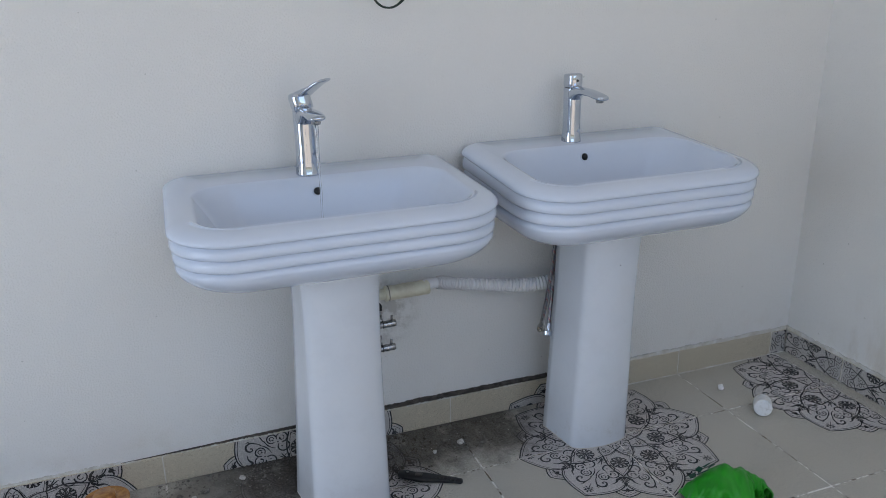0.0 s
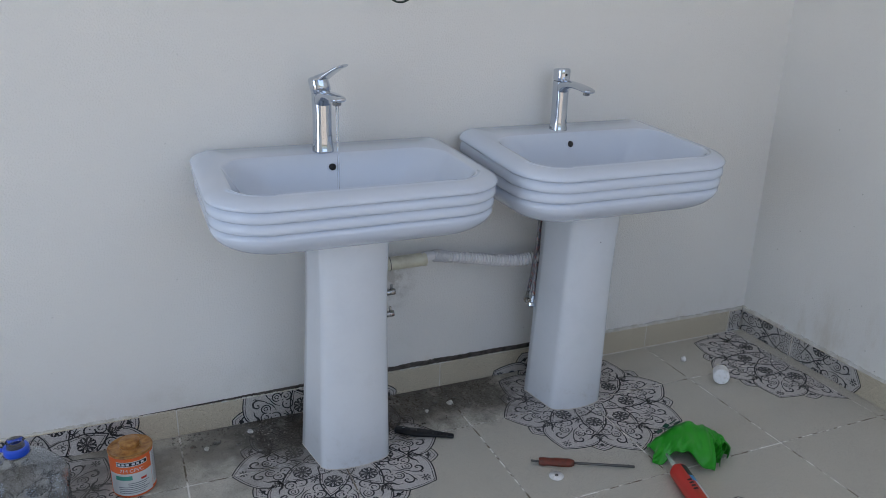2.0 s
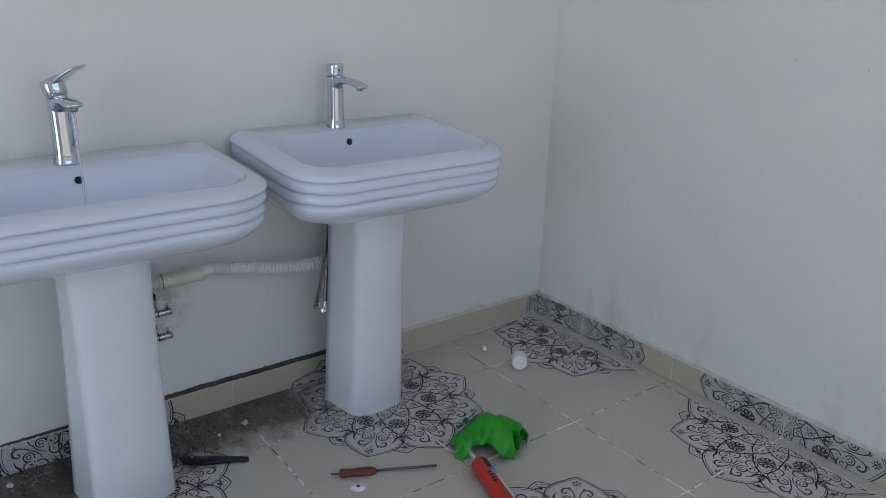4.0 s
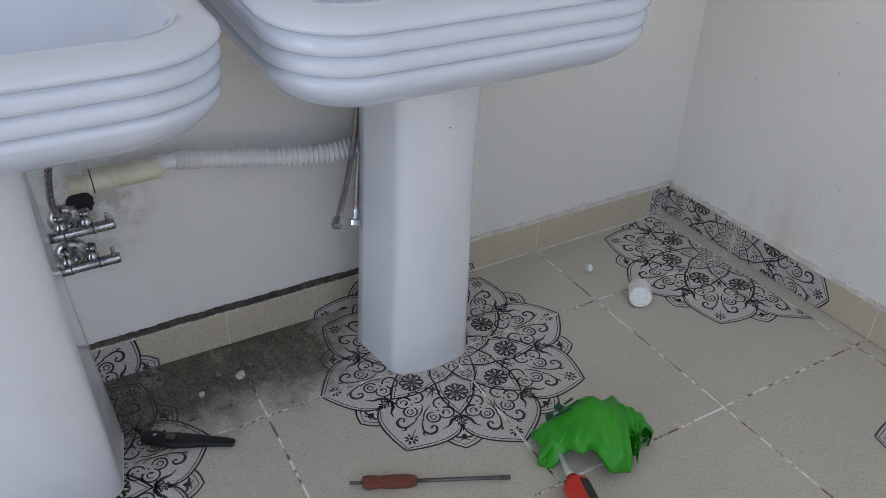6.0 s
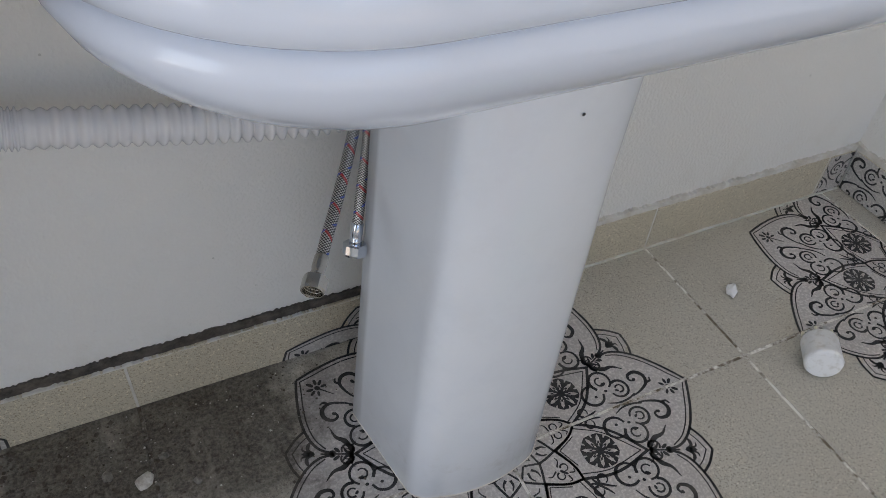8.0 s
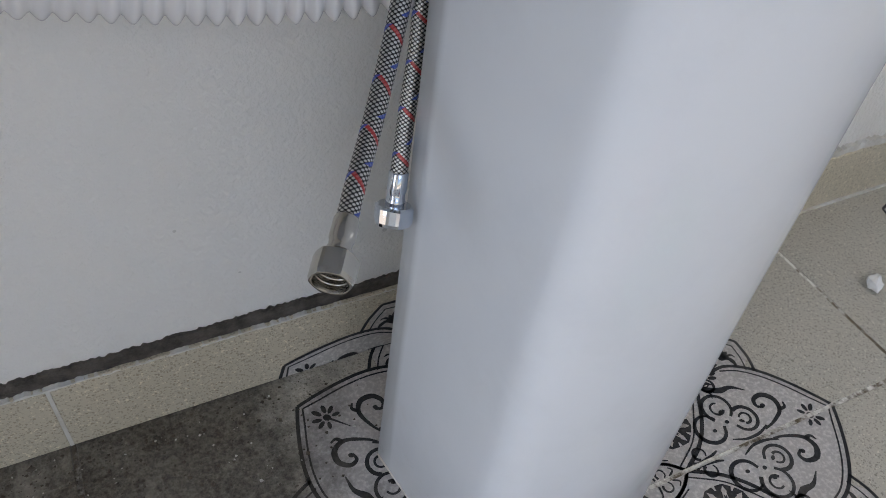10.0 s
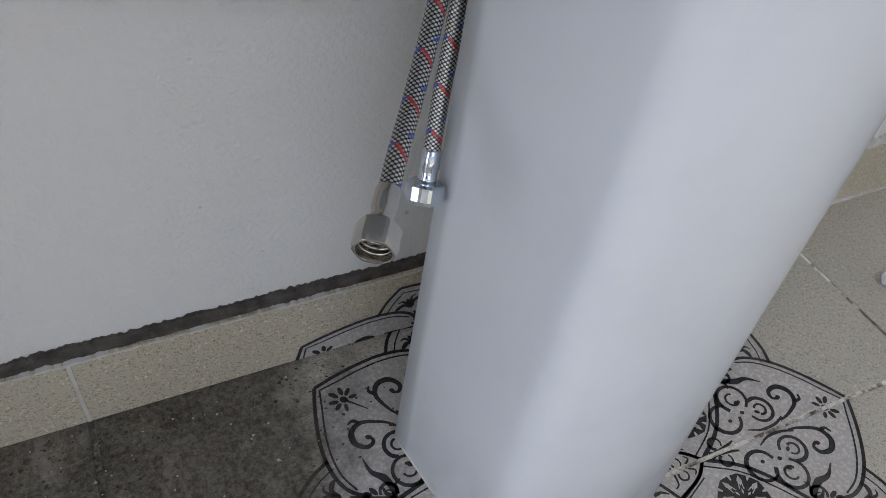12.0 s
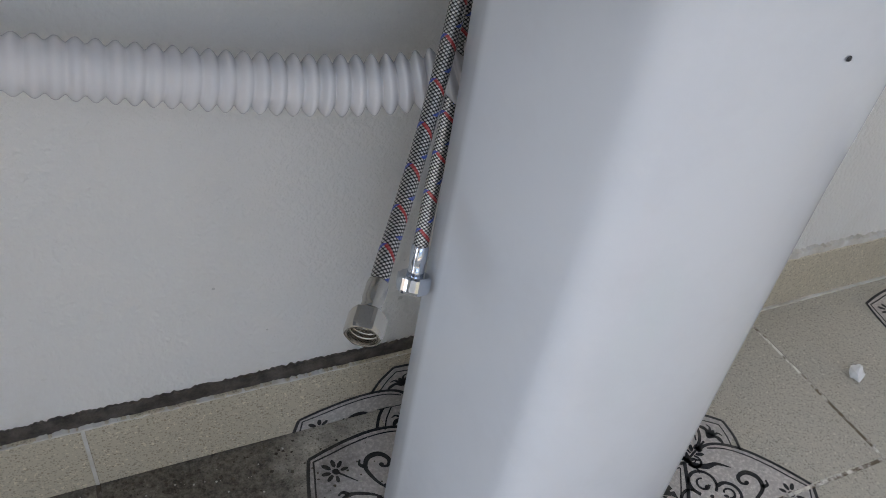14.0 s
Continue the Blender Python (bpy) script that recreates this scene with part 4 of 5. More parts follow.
switch = plate("light_switch", "white square light switch with one wide rocker", "switch", (-2.225, 0, 1.299), 1.5)
part("rocker_gap", box(-0.0255, 0.0255, -0.0089, -0.006, -0.0195, 0.0205), PLATE_SHADE, switch)
part("rocker", box(-0.0243, 0.0243, -0.0105, -0.006, -0.0183, 0.0193, 0.0012, 2), PLATE, switch)
socket = plate("wall_socket", "white square switched wall socket with three slots", "socket", (-2.126, 0, 1.296), 1.0)
for x, z, w, h in ((-0.008, 0.0125, 0.0100, 0.0140), (-0.0185, -0.0085, 0.0125, 0.0085), (0.0045, -0.0085, 0.0125, 0.0085)):
    part("slot_surround", box(x - w / 2, x + w / 2, -0.0089, -0.006, z - h / 2, z + h / 2), PLATE_SHADE, socket)
    part("slot_shutter", box(x - w / 2 + 0.0011, x + w / 2 - 0.0011, -0.0093, -0.006, z - h / 2 + 0.0011, z + h / 2 - 0.0011), PLATE, socket)
part("earth_slot", box(-0.0100, -0.0060, -0.0098, -0.006, 0.0085, 0.0165), DARK, socket, "dark earth slot")
for x in (-0.0205, -0.0165, 0.0025, 0.0065):
    part("pin_slot", box(x - 0.001, x + 0.001, -0.0097, -0.006, -0.0105, -0.0065), PLATE_SHADE, socket)
part("rocker_gap", box(0.0195, 0.0345, -0.0089, -0.006, 0.0075, 0.0305), PLATE_SHADE, socket)
part("rocker", box(0.0205, 0.0335, -0.0108, -0.006, 0.0085, 0.0285, 0.001, 2), PLATE, socket)
part("indicator", box(0.0235, 0.0305, -0.0111, -0.006, 0.0268, 0.0288), DARK_LINE, socket, "dark switch mark")

# ---- cable outlet and wire loop ----
outlet = thing("cable_outlet", "grey cable stub in a white sleeve with a coiled wire", "cable", (-1.436, 0, 1.395))
v, f = lathe([(0.0125, -0.004), (0.0125, 0.018), (0.0115, 0.020), (0.0095, 0.020), (0.0090, 0.012)], 24, axis_matrix((0, 0, 0), (0.1, -1, -0.1)))
add_mesh("sleeve", v, f, FILLER, outlet, "white plastic sleeve")
v, f = lathe([(0.0092, 0.013), (0.0, 0.0132)], 20, axis_matrix((0, 0, 0), (0.1, -1, -0.1)), False)
add_mesh("sleeve_hole", v, f, DARK, outlet)
v, f, _ = tube(spline([(0.0, 0.004, 0.0), (0.008, -0.022, 0.004), (0.022, -0.036, -0.008), (0.026, -0.040, -0.035), (0.022, -0.040, -0.072)], 8), 0.0082, 14)
add_mesh("sheath", v, f, GREY_CONDUIT, outlet)
loop_pts = [(0.020, -0.040, -0.066), (0.016, -0.042, -0.085), (0.026, -0.046, -0.101), (0.037, -0.044, -0.097), (0.036, -0.040, -0.084), (0.026, -0.039, -0.076), (0.021, -0.040, -0.083)]
v, f, _ = tube(spline(loop_pts, 8), 0.0018, 8)
add_mesh("knot_wire", v, f, WIRE_DARK, outlet)
for k, (r, ph, dy) in enumerate(((0.0515, 0.0, 0.0), (0.0500, 0.5, 0.003), (0.0522, 1.3, -0.0025))):
    pts = [(0.036 + (r + 0.0012 * math.sin(3 * a + ph)) * math.cos(a) * 0.93, -0.042 + dy + 0.004 * math.cos(a + ph), -0.164 + (r + 0.001 * math.cos(4 * a + ph)) * math.sin(a)) for a in [radians(95 + 12 * j + 20 * k) for j in range(31)]]
    v, f, _ = tube(pts, 0.0015, 8)
    add_mesh("coiled_wire", v, f, WIRE_DARK, outlet)
v, f, _ = tube(spline([(0.000, -0.043, -0.122), (-0.0075, -0.044, -0.134), (-0.0105, -0.043, -0.150), (-0.006, -0.045, -0.156)], 6), 0.0022, 8)
add_mesh("bare_wire_end", v, f, WIRE_YELLOW, outlet, "yellow wire end")
v, f, _ = tube(spline([(0.030, -0.043, -0.098), (0.038, -0.044, -0.108), (0.046, -0.044, -0.116), (0.064, -0.043, -0.128), (0.078, -0.042, -0.150)], 6), 0.0020, 8)
add_mesh("coiled_wire", v, f, WIRE_DARK, outlet)

# ---- waste pipe and corrugated hose ----
pipe = thing("waste_pipe", "cream plastic waste pipe with a socket joint on the wall", "pipe", (-1.443, -0.062, 0.468))
m = axis_matrix((-0.035, 0, -0.004), (1, -0.02, 0.03))
v, f = lathe([(0.0150, 0.0), (0.0150, 0.028), (0.0155, 0.029)], 28, m)
add_mesh("spigot", v, f, CREAM, pipe)
v, f = lathe([(0.0165, 0.028), (0.0205, 0.029), (0.0210, 0.032), (0.0205, 0.036), (0.0198, 0.040), (0.0198, 0.138), (0.0206, 0.141), (0.0206, 0.147), (0.0195, 0.149), (0.0150, 0.149)], 32, m)
sock = add_mesh("socket_sleeve", v, f, CREAM, pipe)
v, f = lathe([(0.0213, 0.0365), (0.0213, 0.0385)], 32, m, False)
add_mesh("seal_ring", v, f, DARK_LINE, sock)

hose_path = spline([(-1.343, -0.064, 0.475), (-1.303, -0.064, 0.475), (-1.250, -0.064, 0.465), (-1.180, -0.065, 0.452), (-1.110, -0.066, 0.439), (-1.050, -0.070, 0.432), (-1.000, -0.078, 0.433), (-0.962, -0.090, 0.444), (-0.935, -0.108, 0.468)], 60)
pts, rads, run = [], [], 0.0
for i, q in enumerate(hose_path):
    if i:
        run += (q - hose_path[i - 1]).length
    if run < 0.040:
        r = 0.0140 + (0.0012 if 0.010 < run < 0.022 else 0.0)
    elif run < 0.082:
        r = 0.0166 + 0.0020 * math.sin(run * 2 * math.pi / 0.0044)
    else:
        grow = min(1.0, (run - 0.082) / 0.22)
        r = 0.0158 + 0.0012 * grow + (0.0013 + 0.0019 * grow) * (2 * abs(math.sin(run * math.pi / 0.0104)) ** 1.3 - 1)
    pts.append(q)
    rads.append(r)
split = next(i for i, r in enumerate(rads) if (hose_path[i] - hose_path[0]).length > 0.084)
hose = thing("corrugated_hose", "milky white corrugated drain hose running between the pedestals", "hose")
v, f, _ = tube(pts[:split + 1], rads[:split + 1], 20)
add_mesh("end_cuff", v, f, HOSE_WHITE, hose)
v, f, _ = tube(pts[split:], rads[split:], 20)
add_mesh("ribbed_tube", v, f, HOSE_WHITE, hose)


# ---- braided hoses ----
def braided_hose(path, nut_material, nut_r, nut_len, label):
    top = thing("braided_hose", label, "hose", group="braided tap hoses")
    pts = spline(path, 14)
    v, f, uv = tube(pts, 0.0056, 18)
    add_mesh("braid", v, f, BRAID, top, uvs=uv)
    end, way = pts[-1], (pts[-1] - pts[-4]).normalized()
    m = axis_matrix(end, way)
    v, f = lathe([(0.0060, -0.012), (0.0064, -0.011), (0.0064, 0.000), (0.0058, 0.002), (0.0058, 0.005), (0.0062, 0.006), (0.0062, 0.014)], 22, m)
    ferrule = add_mesh("ferrule", v, f, nut_material, top)
    hexa = []
    for r, z in ((nut_r * 0.86, 0.010), (nut_r, 0.0115), (nut_r, 0.011 + nut_len), (nut_r * 0.93, 0.0135 + nut_len), (nut_r * 0.80, 0.0135 + nut_len), (nut_r * 0.76, 0.012 + nut_len), (nut_r * 0.76, 0.014)):
        ring = []
        for k in range(36):
            a = 2 * math.pi * k / 36
            flat = math.cos(math.pi / 6) / math.cos((a % (math.pi / 3)) - math.pi / 6)
            rr_ = r * (1 + (flat * 1.06 - 1) * 0.55 if r > nut_r * 0.9 else 1.0)
            ring.append(m @ Vector((rr_ * math.cos(a), rr_ * math.sin(a), z)))
        hexa.append(ring)
    v, f = loft(hexa)
    nut = add_mesh("union_nut", v, f, nut_material, top, smooth=False)
    for q in nut.data.polygons:
        q.use_smooth = q.area < 1e-5 and abs((m.to_3x3().inverted() @ q.normal).z) > 0.8
    for k in range(3):
        v, f, _ = tube([m @ Vector((nut_r * 0.755 * math.cos(a), nut_r * 0.755 * math.sin(a), nut_len + 0.009 - 0.003 * k)) for a in [2 * math.pi * j / 24 for j in range(25)]], 0.0006, 5)
        add_mesh("thread", v, f, nut_material, nut)
    return top


braided_hose([(-0.948, -0.070, 0.610), (-0.962, -0.082, 0.540), (-0.980, -0.100, 0.475), (-1.004, -0.129, 0.428), (-1.030, -0.163, 0.398), (-1.048, -0.188, 0.386), (-1.0585, -0.203, 0.378), (-1.0650, -0.2130, 0.3752)], BRUSHED, 0.0108, 0.0115, "steel braided tap hose, red and blue threads, dull nut")
braided_hose([(-0.958, -0.072, 0.560), (-0.965, -0.085, 0.480), (-0.975, -0.099, 0.408), (-0.985, -0.109, 0.362), (-0.9935, -0.120, 0.330), (-0.997, -0.1245, 0.316)], CHROME, 0.0124, 0.0095, "steel braided tap hose, red and blue threads, chrome nut")


# ---- angle valves ----
def angle_valve(place, with_hose):
    top = thing("angle_valve", "spotted chrome double angle valve fixed to the wall", "valve", place, group="angle valves under the basin")
    ax = axis_matrix((-0.075, -0.052, -0.004), (1, -0.05, 0.05))
    v, f = lathe([(0.0088, 0.0), (0.0095, 0.002), (0.0095, 0.046), (0.0090, 0.048), (0.0090, 0.092), (0.0095, 0.094), (0.0098, 0.126), (0.0085, 0.129)], 24, ax)
    bar = add_mesh("barrel", v, f, DULL_CHROME, top)
    for z in (0.047, 0.093):
        v, f = lathe([(0.0100, z - 0.001), (0.0100, z + 0.001)], 24, ax, False)
        add_mesh("seal_ring", v, f, DARK_LINE, bar)
    v, f = lathe([(0.0034, 0.0), (0.0034, 0.022), (0.0028, 0.023)], 12, axis_matrix(ax @ Vector((0, 0, 0.118)), (0, 0, 1)))
    add_mesh("stop_pin", v, f, DULL_CHROME, bar)
    v, f = lathe([(0.029, 0.0), (0.029, 0.003), (0.022, 0.009), (0.012, 0.012), (0.011, 0.040)], 30, axis_matrix((-0.020, 0, 0.0), (0, -1, 0)))
    add_mesh("wall_flange", v, f, DULL_CHROME, top)
    for x in (-0.030, 0.010):
        v, f = lathe([(0.0105, 0.0), (0.0105, 0.010), (0.0080, 0.012), (0.0080, 0.022), (0.0095, 0.023), (0.0095, 0.030), (0.0075, 0.030), (0.0070, 0.020)], 20, axis_matrix((x, -0.048, 0.004), (0, 0, 1)))
        add_mesh("outlet_nut", v, f, DULL_CHROME, top)
    if with_hose:
        v, f, uv = tube(spline([(-0.030, -0.048, 0.030), (-0.034, -0.050, 0.060), (-0.030, -0.058, 0.100), (-0.022, -0.075, 0.150), (-0.020, -0.10, 0.22)], 12), 0.0060, 16)
        add_mesh("supply_hose", v, f, BRAID, top, uvs=uv)
    return top


angle_valve((-1.474, 0, 0.374), True)
angle_valve((-1.478, 0, 0.305), False)
ragged = []
for k in range(22):
    a = 2 * math.pi * k / 22
    r = 0.021 * (1 + 0.35 * noise.noise((math.cos(a) * 2.3, math.sin(a) * 2.3, 4.0)))
    ragged.append((r * math.cos(a) * 1.1, r * math.sin(a)))
v = [Vector((-1.464 + x, -0.0012, 0.398 + z)) for x, z in ragged] + [Vector((-1.464 + x, 0.004, 0.398 + z)) for x, z in ragged]
v, f = loft([v[:22], v[22:]])
tagged(add_mesh("trim_wall_hole", v, f, DARK, smooth=False), "dark ragged hole broken in the plaster", "hole", kind="structure")


# ---- small things on the floor ----
bag = thing("plastic_bag", "crumpled bright green plastic bag lying on the tiles", "bag", (-0.745, -0.610, 0))


def draped(name, ridge, front, back, seed, folds):
    """Thin film hung over a ridge line down to a front and a back hem, pleated and creased."""
    n = 12
    top, fore, rear = [spline(q, n) for q in (ridge, front, back)]
    rows = 16
    verts = []
    for i, (r, f_, b_) in enumerate(zip(top, fore, rear)):
        t = i / (len(top) - 1)
        for j in range(-rows, rows + 1):
            k = abs(j) / rows
            end = f_ if j < 0 else b_
            q = r.lerp(end, k)
            swell = math.sin(k * math.pi) * 0.011
            out = Vector((end.x - r.x, end.y - r.y, 0.0))
            out = out.normalized() if out.length > 1e-5 else Vector((0, -1, 0))
            pleat = math.sin(t * folds * 6.28 + 2.2 * noise.noise((t * 3 + seed, k * 2.0, 0.4))) * 0.009 * k
            crease = abs(noise.noise((t * 4.5 + seed, k * 1.6 * (1 if j < 0 else -1), 3.0))) * 0.020 + abs(noise.noise((t * 11 + k * 3, k * 2.0 * (1 if j < 0 else -1), seed))) * 0.004
            q = q + out * (swell + pleat + crease) + Vector((0, 0, swell * 0.7 + crease * 0.5))
            verts.append((q.x, q.y, max(0.0012, q.z)))
    w = 2 * rows + 1
    faces = [(i * w + j, i * w + j + 1, (i + 1) * w + j + 1, (i + 1) * w + j) for i in range(len(top) - 1) for j in range(w - 1)]
    ob = add_mesh(name, verts, faces, GREEN_BAG, bag)
    film = ob.modifiers.new("film", "SOLIDIFY")
    film.thickness = 0.0008
    return ob


draped("crumpled_body",
       [(-0.100, 0.030, 0.018), (-0.070, 0.038, 0.052), (-0.035, 0.034, 0.078), (0.000, 0.022, 0.088), (0.028, 0.000, 0.082), (0.040, -0.030, 0.070)],
       [(-0.112, 0.018, 0.001), (-0.092, 0.000, 0.001), (-0.070, -0.016, 0.040), (-0.048, -0.036, 0.050), (-0.018, -0.066, 0.020), (0.014, -0.086, 0.001)],
       [(-0.098, 0.048, 0.001), (-0.066, 0.072, 0.001), (-0.026, 0.076, 0.001), (0.022, 0.062, 0.001), (0.058, 0.036, 0.020), (0.062, -0.004, 0.040)], 1.7, 2.6)
draped("gathered_mouth",
       [(0.006, 0.020, 0.082), (0.036, 0.016, 0.080), (0.058, 0.000, 0.072), (0.072, -0.020, 0.064), (0.070, -0.040, 0.052)],
       [(0.034, -0.006, 0.050), (0.040, -0.022, 0.040), (0.046, -0.040, 0.022), (0.050, -0.058, 0.006), (0.044, -0.068, 0.001)],
       [(0.030, 0.052, 0.001), (0.062, 0.040, 0.001), (0.086, 0.012, 0.001), (0.092, -0.020, 0.001), (0.084, -0.048, 0.001)], 5.3, 3.4)
for turns, ox, oy, tall in ((1.3, 0.052, -0.034, 0.046), (0.9, 0.034, -0.048, 0.036)):
    rows = []
    for k in range(34):
        t = k / 33
        a = radians(-130 + 360 * turns * t)
        r = 0.008 + 0.015 * t
        x, y = ox + r * math.cos(a) * 0.75, oy + r * math.sin(a) * 1.1
        z0 = 0.006 + 0.004 * math.sin(k * 1.1)
        rows.append([Vector((x, y, z0)), Vector((x + 0.003 * math.sin(k * 0.8), y - 0.006, z0 + tall * 0.5)), Vector((x + 0.006 * math.sin(k * 0.9), y - 0.010, z0 + tall + 0.007 * math.sin(k * 1.7)))])
    v = [q for row in rows for q in row]
    f = [(i * 3 + j, i * 3 + 3 + j, i * 3 + 4 + j, i * 3 + 1 + j) for i in range(33) for j in range(2)]
    add_mesh("rolled_edge", v, f, GREEN_BAG, bag)
for k, (x, y, z, w, h, a) in enumerate(((-0.072, 0.050, 0.0715, 0.008, 0.022, -20), (-0.052, 0.052, 0.0835, 0.007, 0.018, 10), (-0.034, 0.048, 0.0935, 0.010, 0.005, 0), (-0.030, 0.036, 0.0975, 0.010, 0.004, 0), (-0.056, 0.034, 0.0880, 0.016, 0.004, -12))):
    part("dark_print", box(-w, w, -h * 0.5, h * 0.5, -0.0006, 0.0006), BAG_PRINT, bag, "dark green printed bar", at=pose(x, y, z - 0.004, -18, -32 if k < 2 else -20, a))

tube_thing = thing("sealant_cartridge", "red sealant cartridge with pale nozzle lying beside the bag", "cartridge", (-0.846, -0.682, 0.0262), -16)
m = axis_matrix((0, 0, 0), (0.02, -1, 0))
v, f = lathe([(0.010, -0.018), (0.012, -0.012), (0.0165, -0.006), (0.0225, -0.001), (0.0245, 0.004), (0.0245, 0.212), (0.0255, 0.213), (0.0255, 0.218)], 36, m)
add_mesh("barrel", v, f, RED_TUBE, tube_thing)
v, f = lathe([(0.0080, -0.020), (0.0076, -0.024), (0.0030, -0.085)], 18, m)
add_mesh("nozzle", v, f, NOZZLE, tube_thing, "translucent tapered nozzle")


def barrel_patch(a0, a1, z0, z1, material, r=0.0248):
    loops, k = [], 10
    verts = []
    for i in range(k + 1):
        a = radians(a0 + (a1 - a0) * i / k)
        verts += [m @ Vector((r * math.cos(a), r * math.sin(a), z0)), m @ Vector((r * math.cos(a), r * math.sin(a), z1))]
    add_mesh("label_print", verts, [(2 * i, 2 * i + 1, 2 * i + 3, 2 * i + 2) for i in range(k)], material, tube_thing)


top_a = 90 if (m @ Vector((0, 1, 0))).z > 0.5 else (-90 if (m @ Vector((0, -1, 0))).z > 0.5 else (0 if (m @ Vector((1, 0, 0))).z > 0.5 else 180))
side = 1 if (m @ Vector((math.cos(radians(top_a + 60)), math.sin(radians(top_a + 60)), 0))).x > 0 else -1
barrel_patch(top_a + side * 2, top_a + side * 62, 0.006, 0.050, BLACK_BAND)
barrel_patch(top_a + side * 6, top_a + side * 66, 0.050, 0.074, BLUE_BAND)
barrel_patch(top_a + side * 20, top_a + side * 72, 0.074, 0.19, CAN_WHITE)
for z0 in (0.066, 0.078, 0.090, 0.102):
    barrel_patch(top_a - side * 22, top_a + side * 4, z0, z0 + 0.006, BLACK_BAND)

driver = thing("screwdriver", "old screwdriver with chipped red handle and grey blade", "screwdriver", (-1.157, -0.495, 0.0125), math.degrees(math.atan2(-0.597 + 0.486, -0.919 + 1.166)))
m = axis_matrix((0, 0, 0), (1, 0, -0.028))
v, f = lathe([(0.009, -0.004), (0.0115, 0.0), (0.0120, 0.010), (0.0105, 0.026), (0.0120, 0.042), (0.0122, 0.075), (0.0100, 0.086), (0.0075, 0.091)], 8, m)
add_mesh("grip", v, f, HANDLE_RED, driver, smooth=False)
v, f = lathe([(0.0036, 0.088), (0.0036, 0.236), (0.0046, 0.240)], 14, m)
add_mesh("blade", v, f, STEEL, driver)
part("flat_tip", box(0.236, 0.256, -0.0048, 0.0048, -0.0088, -0.0058, 0.0008, 1), STEEL, driver)
v, f = lathe([(0.0030, -0.026), (0.0030, 0.0)], 12, m)
add_mesh("tang", v, f, STEEL, driver)

washer = thing("plastic_washer", "flat white plastic washer with a dark centre", "washer", (-1.141, -0.555, 0))
v, f = lathe([(0.0190, 0.0), (0.0198, 0.001), (0.0194, 0.0026), (0.0060, 0.0030), (0.0050, 0.0034)], 32, Matrix(), False)
add_mesh("disc", v, f, WHITE_PLASTIC, washer)
v, f = lathe([(0.0050, 0.0), (0.0050, 0.0042), (0.0034, 0.0050)], 20)
add_mesh("screw", v, f, STEEL, washer, "grey screw in the hole")

knife = thing("utility_knife", "black plastic utility knife lying in the dust", "knife", (-1.399, -0.250, 0.0), math.degrees(math.atan2(-0.295 + 0.205, -1.316 + 1.462)))
loops = []
for x, w, h, dy in ((-0.088, 0.006, 0.006, 0.004), (-0.084, 0.013, 0.011, 0.004), (-0.066, 0.0165, 0.0135, 0.003), (-0.045, 0.0150, 0.0130, 0.0), (-0.028, 0.0175, 0.0140, -0.001), (-0.005, 0.0160, 0.0130, 0.0),
                    (0.030, 0.0125, 0.0110, 0.001), (0.062, 0.0100, 0.0095, 0.001), (0.082, 0.0085, 0.0090, 0.0), (0.086, 0.0050, 0.0060, 0.0)):
    loops.append([Vector((x, dy + p.x, 0.0078 + p.y * 0.55)) for p in oval(0, 0, 0, w, h, 20, 3.0)])
v, f = loft(loops)
body = add_mesh("handle_shell", v, f, BLACK_PLASTIC, knife)
part("blade_slider", box(-0.040, -0.022, -0.006, 0.006, 0.0135, 0.0185, 0.0015, 2), STEEL, knife)
for k in range(7):
    part("grip_rib", box(0.005 + k * 0.010, 0.0085 + k * 0.010, -0.0085, 0.0085, 0.0122 - k * 0.0003, 0.0148 - k * 0.0003, 0.0006, 1), BLACK_PLASTIC, knife)
v, f = lathe([(0.0040, 0.0), (0.0040, 0.0020), (0.0030, 0.0026)], 14, pose(-0.062, 0.003, 0.0148))
add_mesh("screw", v, f, DULL_CHROME, knife)

cap = thing("pipe_cap", "white plastic pipe end cap lying on its side", "cap", (-0.369, -0.307, 0.0268), 0)
m = axis_matrix((0, 0, 0), (-0.62, -0.74, 0.10))
v, f = lathe([(0.0225, -0.028), (0.0250, -0.029), (0.0255, -0.026), (0.0258, 0.012), (0.0262, 0.015), (0.0245, 0.0180), (0.0225, 0.0186), (0.0, 0.0188)], 40, m, False)
add_mesh("shell", v, f, WHITE_PLASTIC, cap)
v, f = lathe([(0.0225, -0.028), (0.0222, 0.010), (0.0, 0.010)], 32, m, False)
add_mesh("inside", v, f, WHITE_PLASTIC, cap)
for k in range(7):
    a = radians(20 + k * 25)
    v, f = lathe([(0.0026, 0.0), (0.0014, 0.006)], 6, m @ pose(0.024 * math.cos(a), 0.024 * math.sin(a), -0.036 + 0.002 * (k % 3), 0, 20 * (k % 3 - 1), 0))
    add_mesh("torn_edge", v, f, PALE_CRUMB if k % 2 else CREAM, cap, smooth=False)


def lump(name, place, size, material, seed, label, category):
    bm = bmesh.new()
    bmesh.ops.create_icosphere(bm, subdivisions=2, radius=1.0)
    for q in bm.verts:
        w = 1 + 0.45 * noise.noise(q.co * 1.6 + Vector((seed, seed * 2, 0)))
        q.co = Vector((q.co.x * size[0] * w, q.co.y * size[1] * w, max(-0.85 * size[2], q.co.z * size[2] * w)))
    ob = part(name, bm, material)
    ob.matrix_world = pose(place[0], place[1], place[2] + size[2] * 0.85, 0, 0, seed * 70)
    return tagged(ob, label, category)


lump("plaster_chip", (-0.386, -0.144, 0), (0.0105, 0.0085, 0.0100), WHITE_PLASTIC, 1.0, "small white plaster chip on the tiles", "chip")
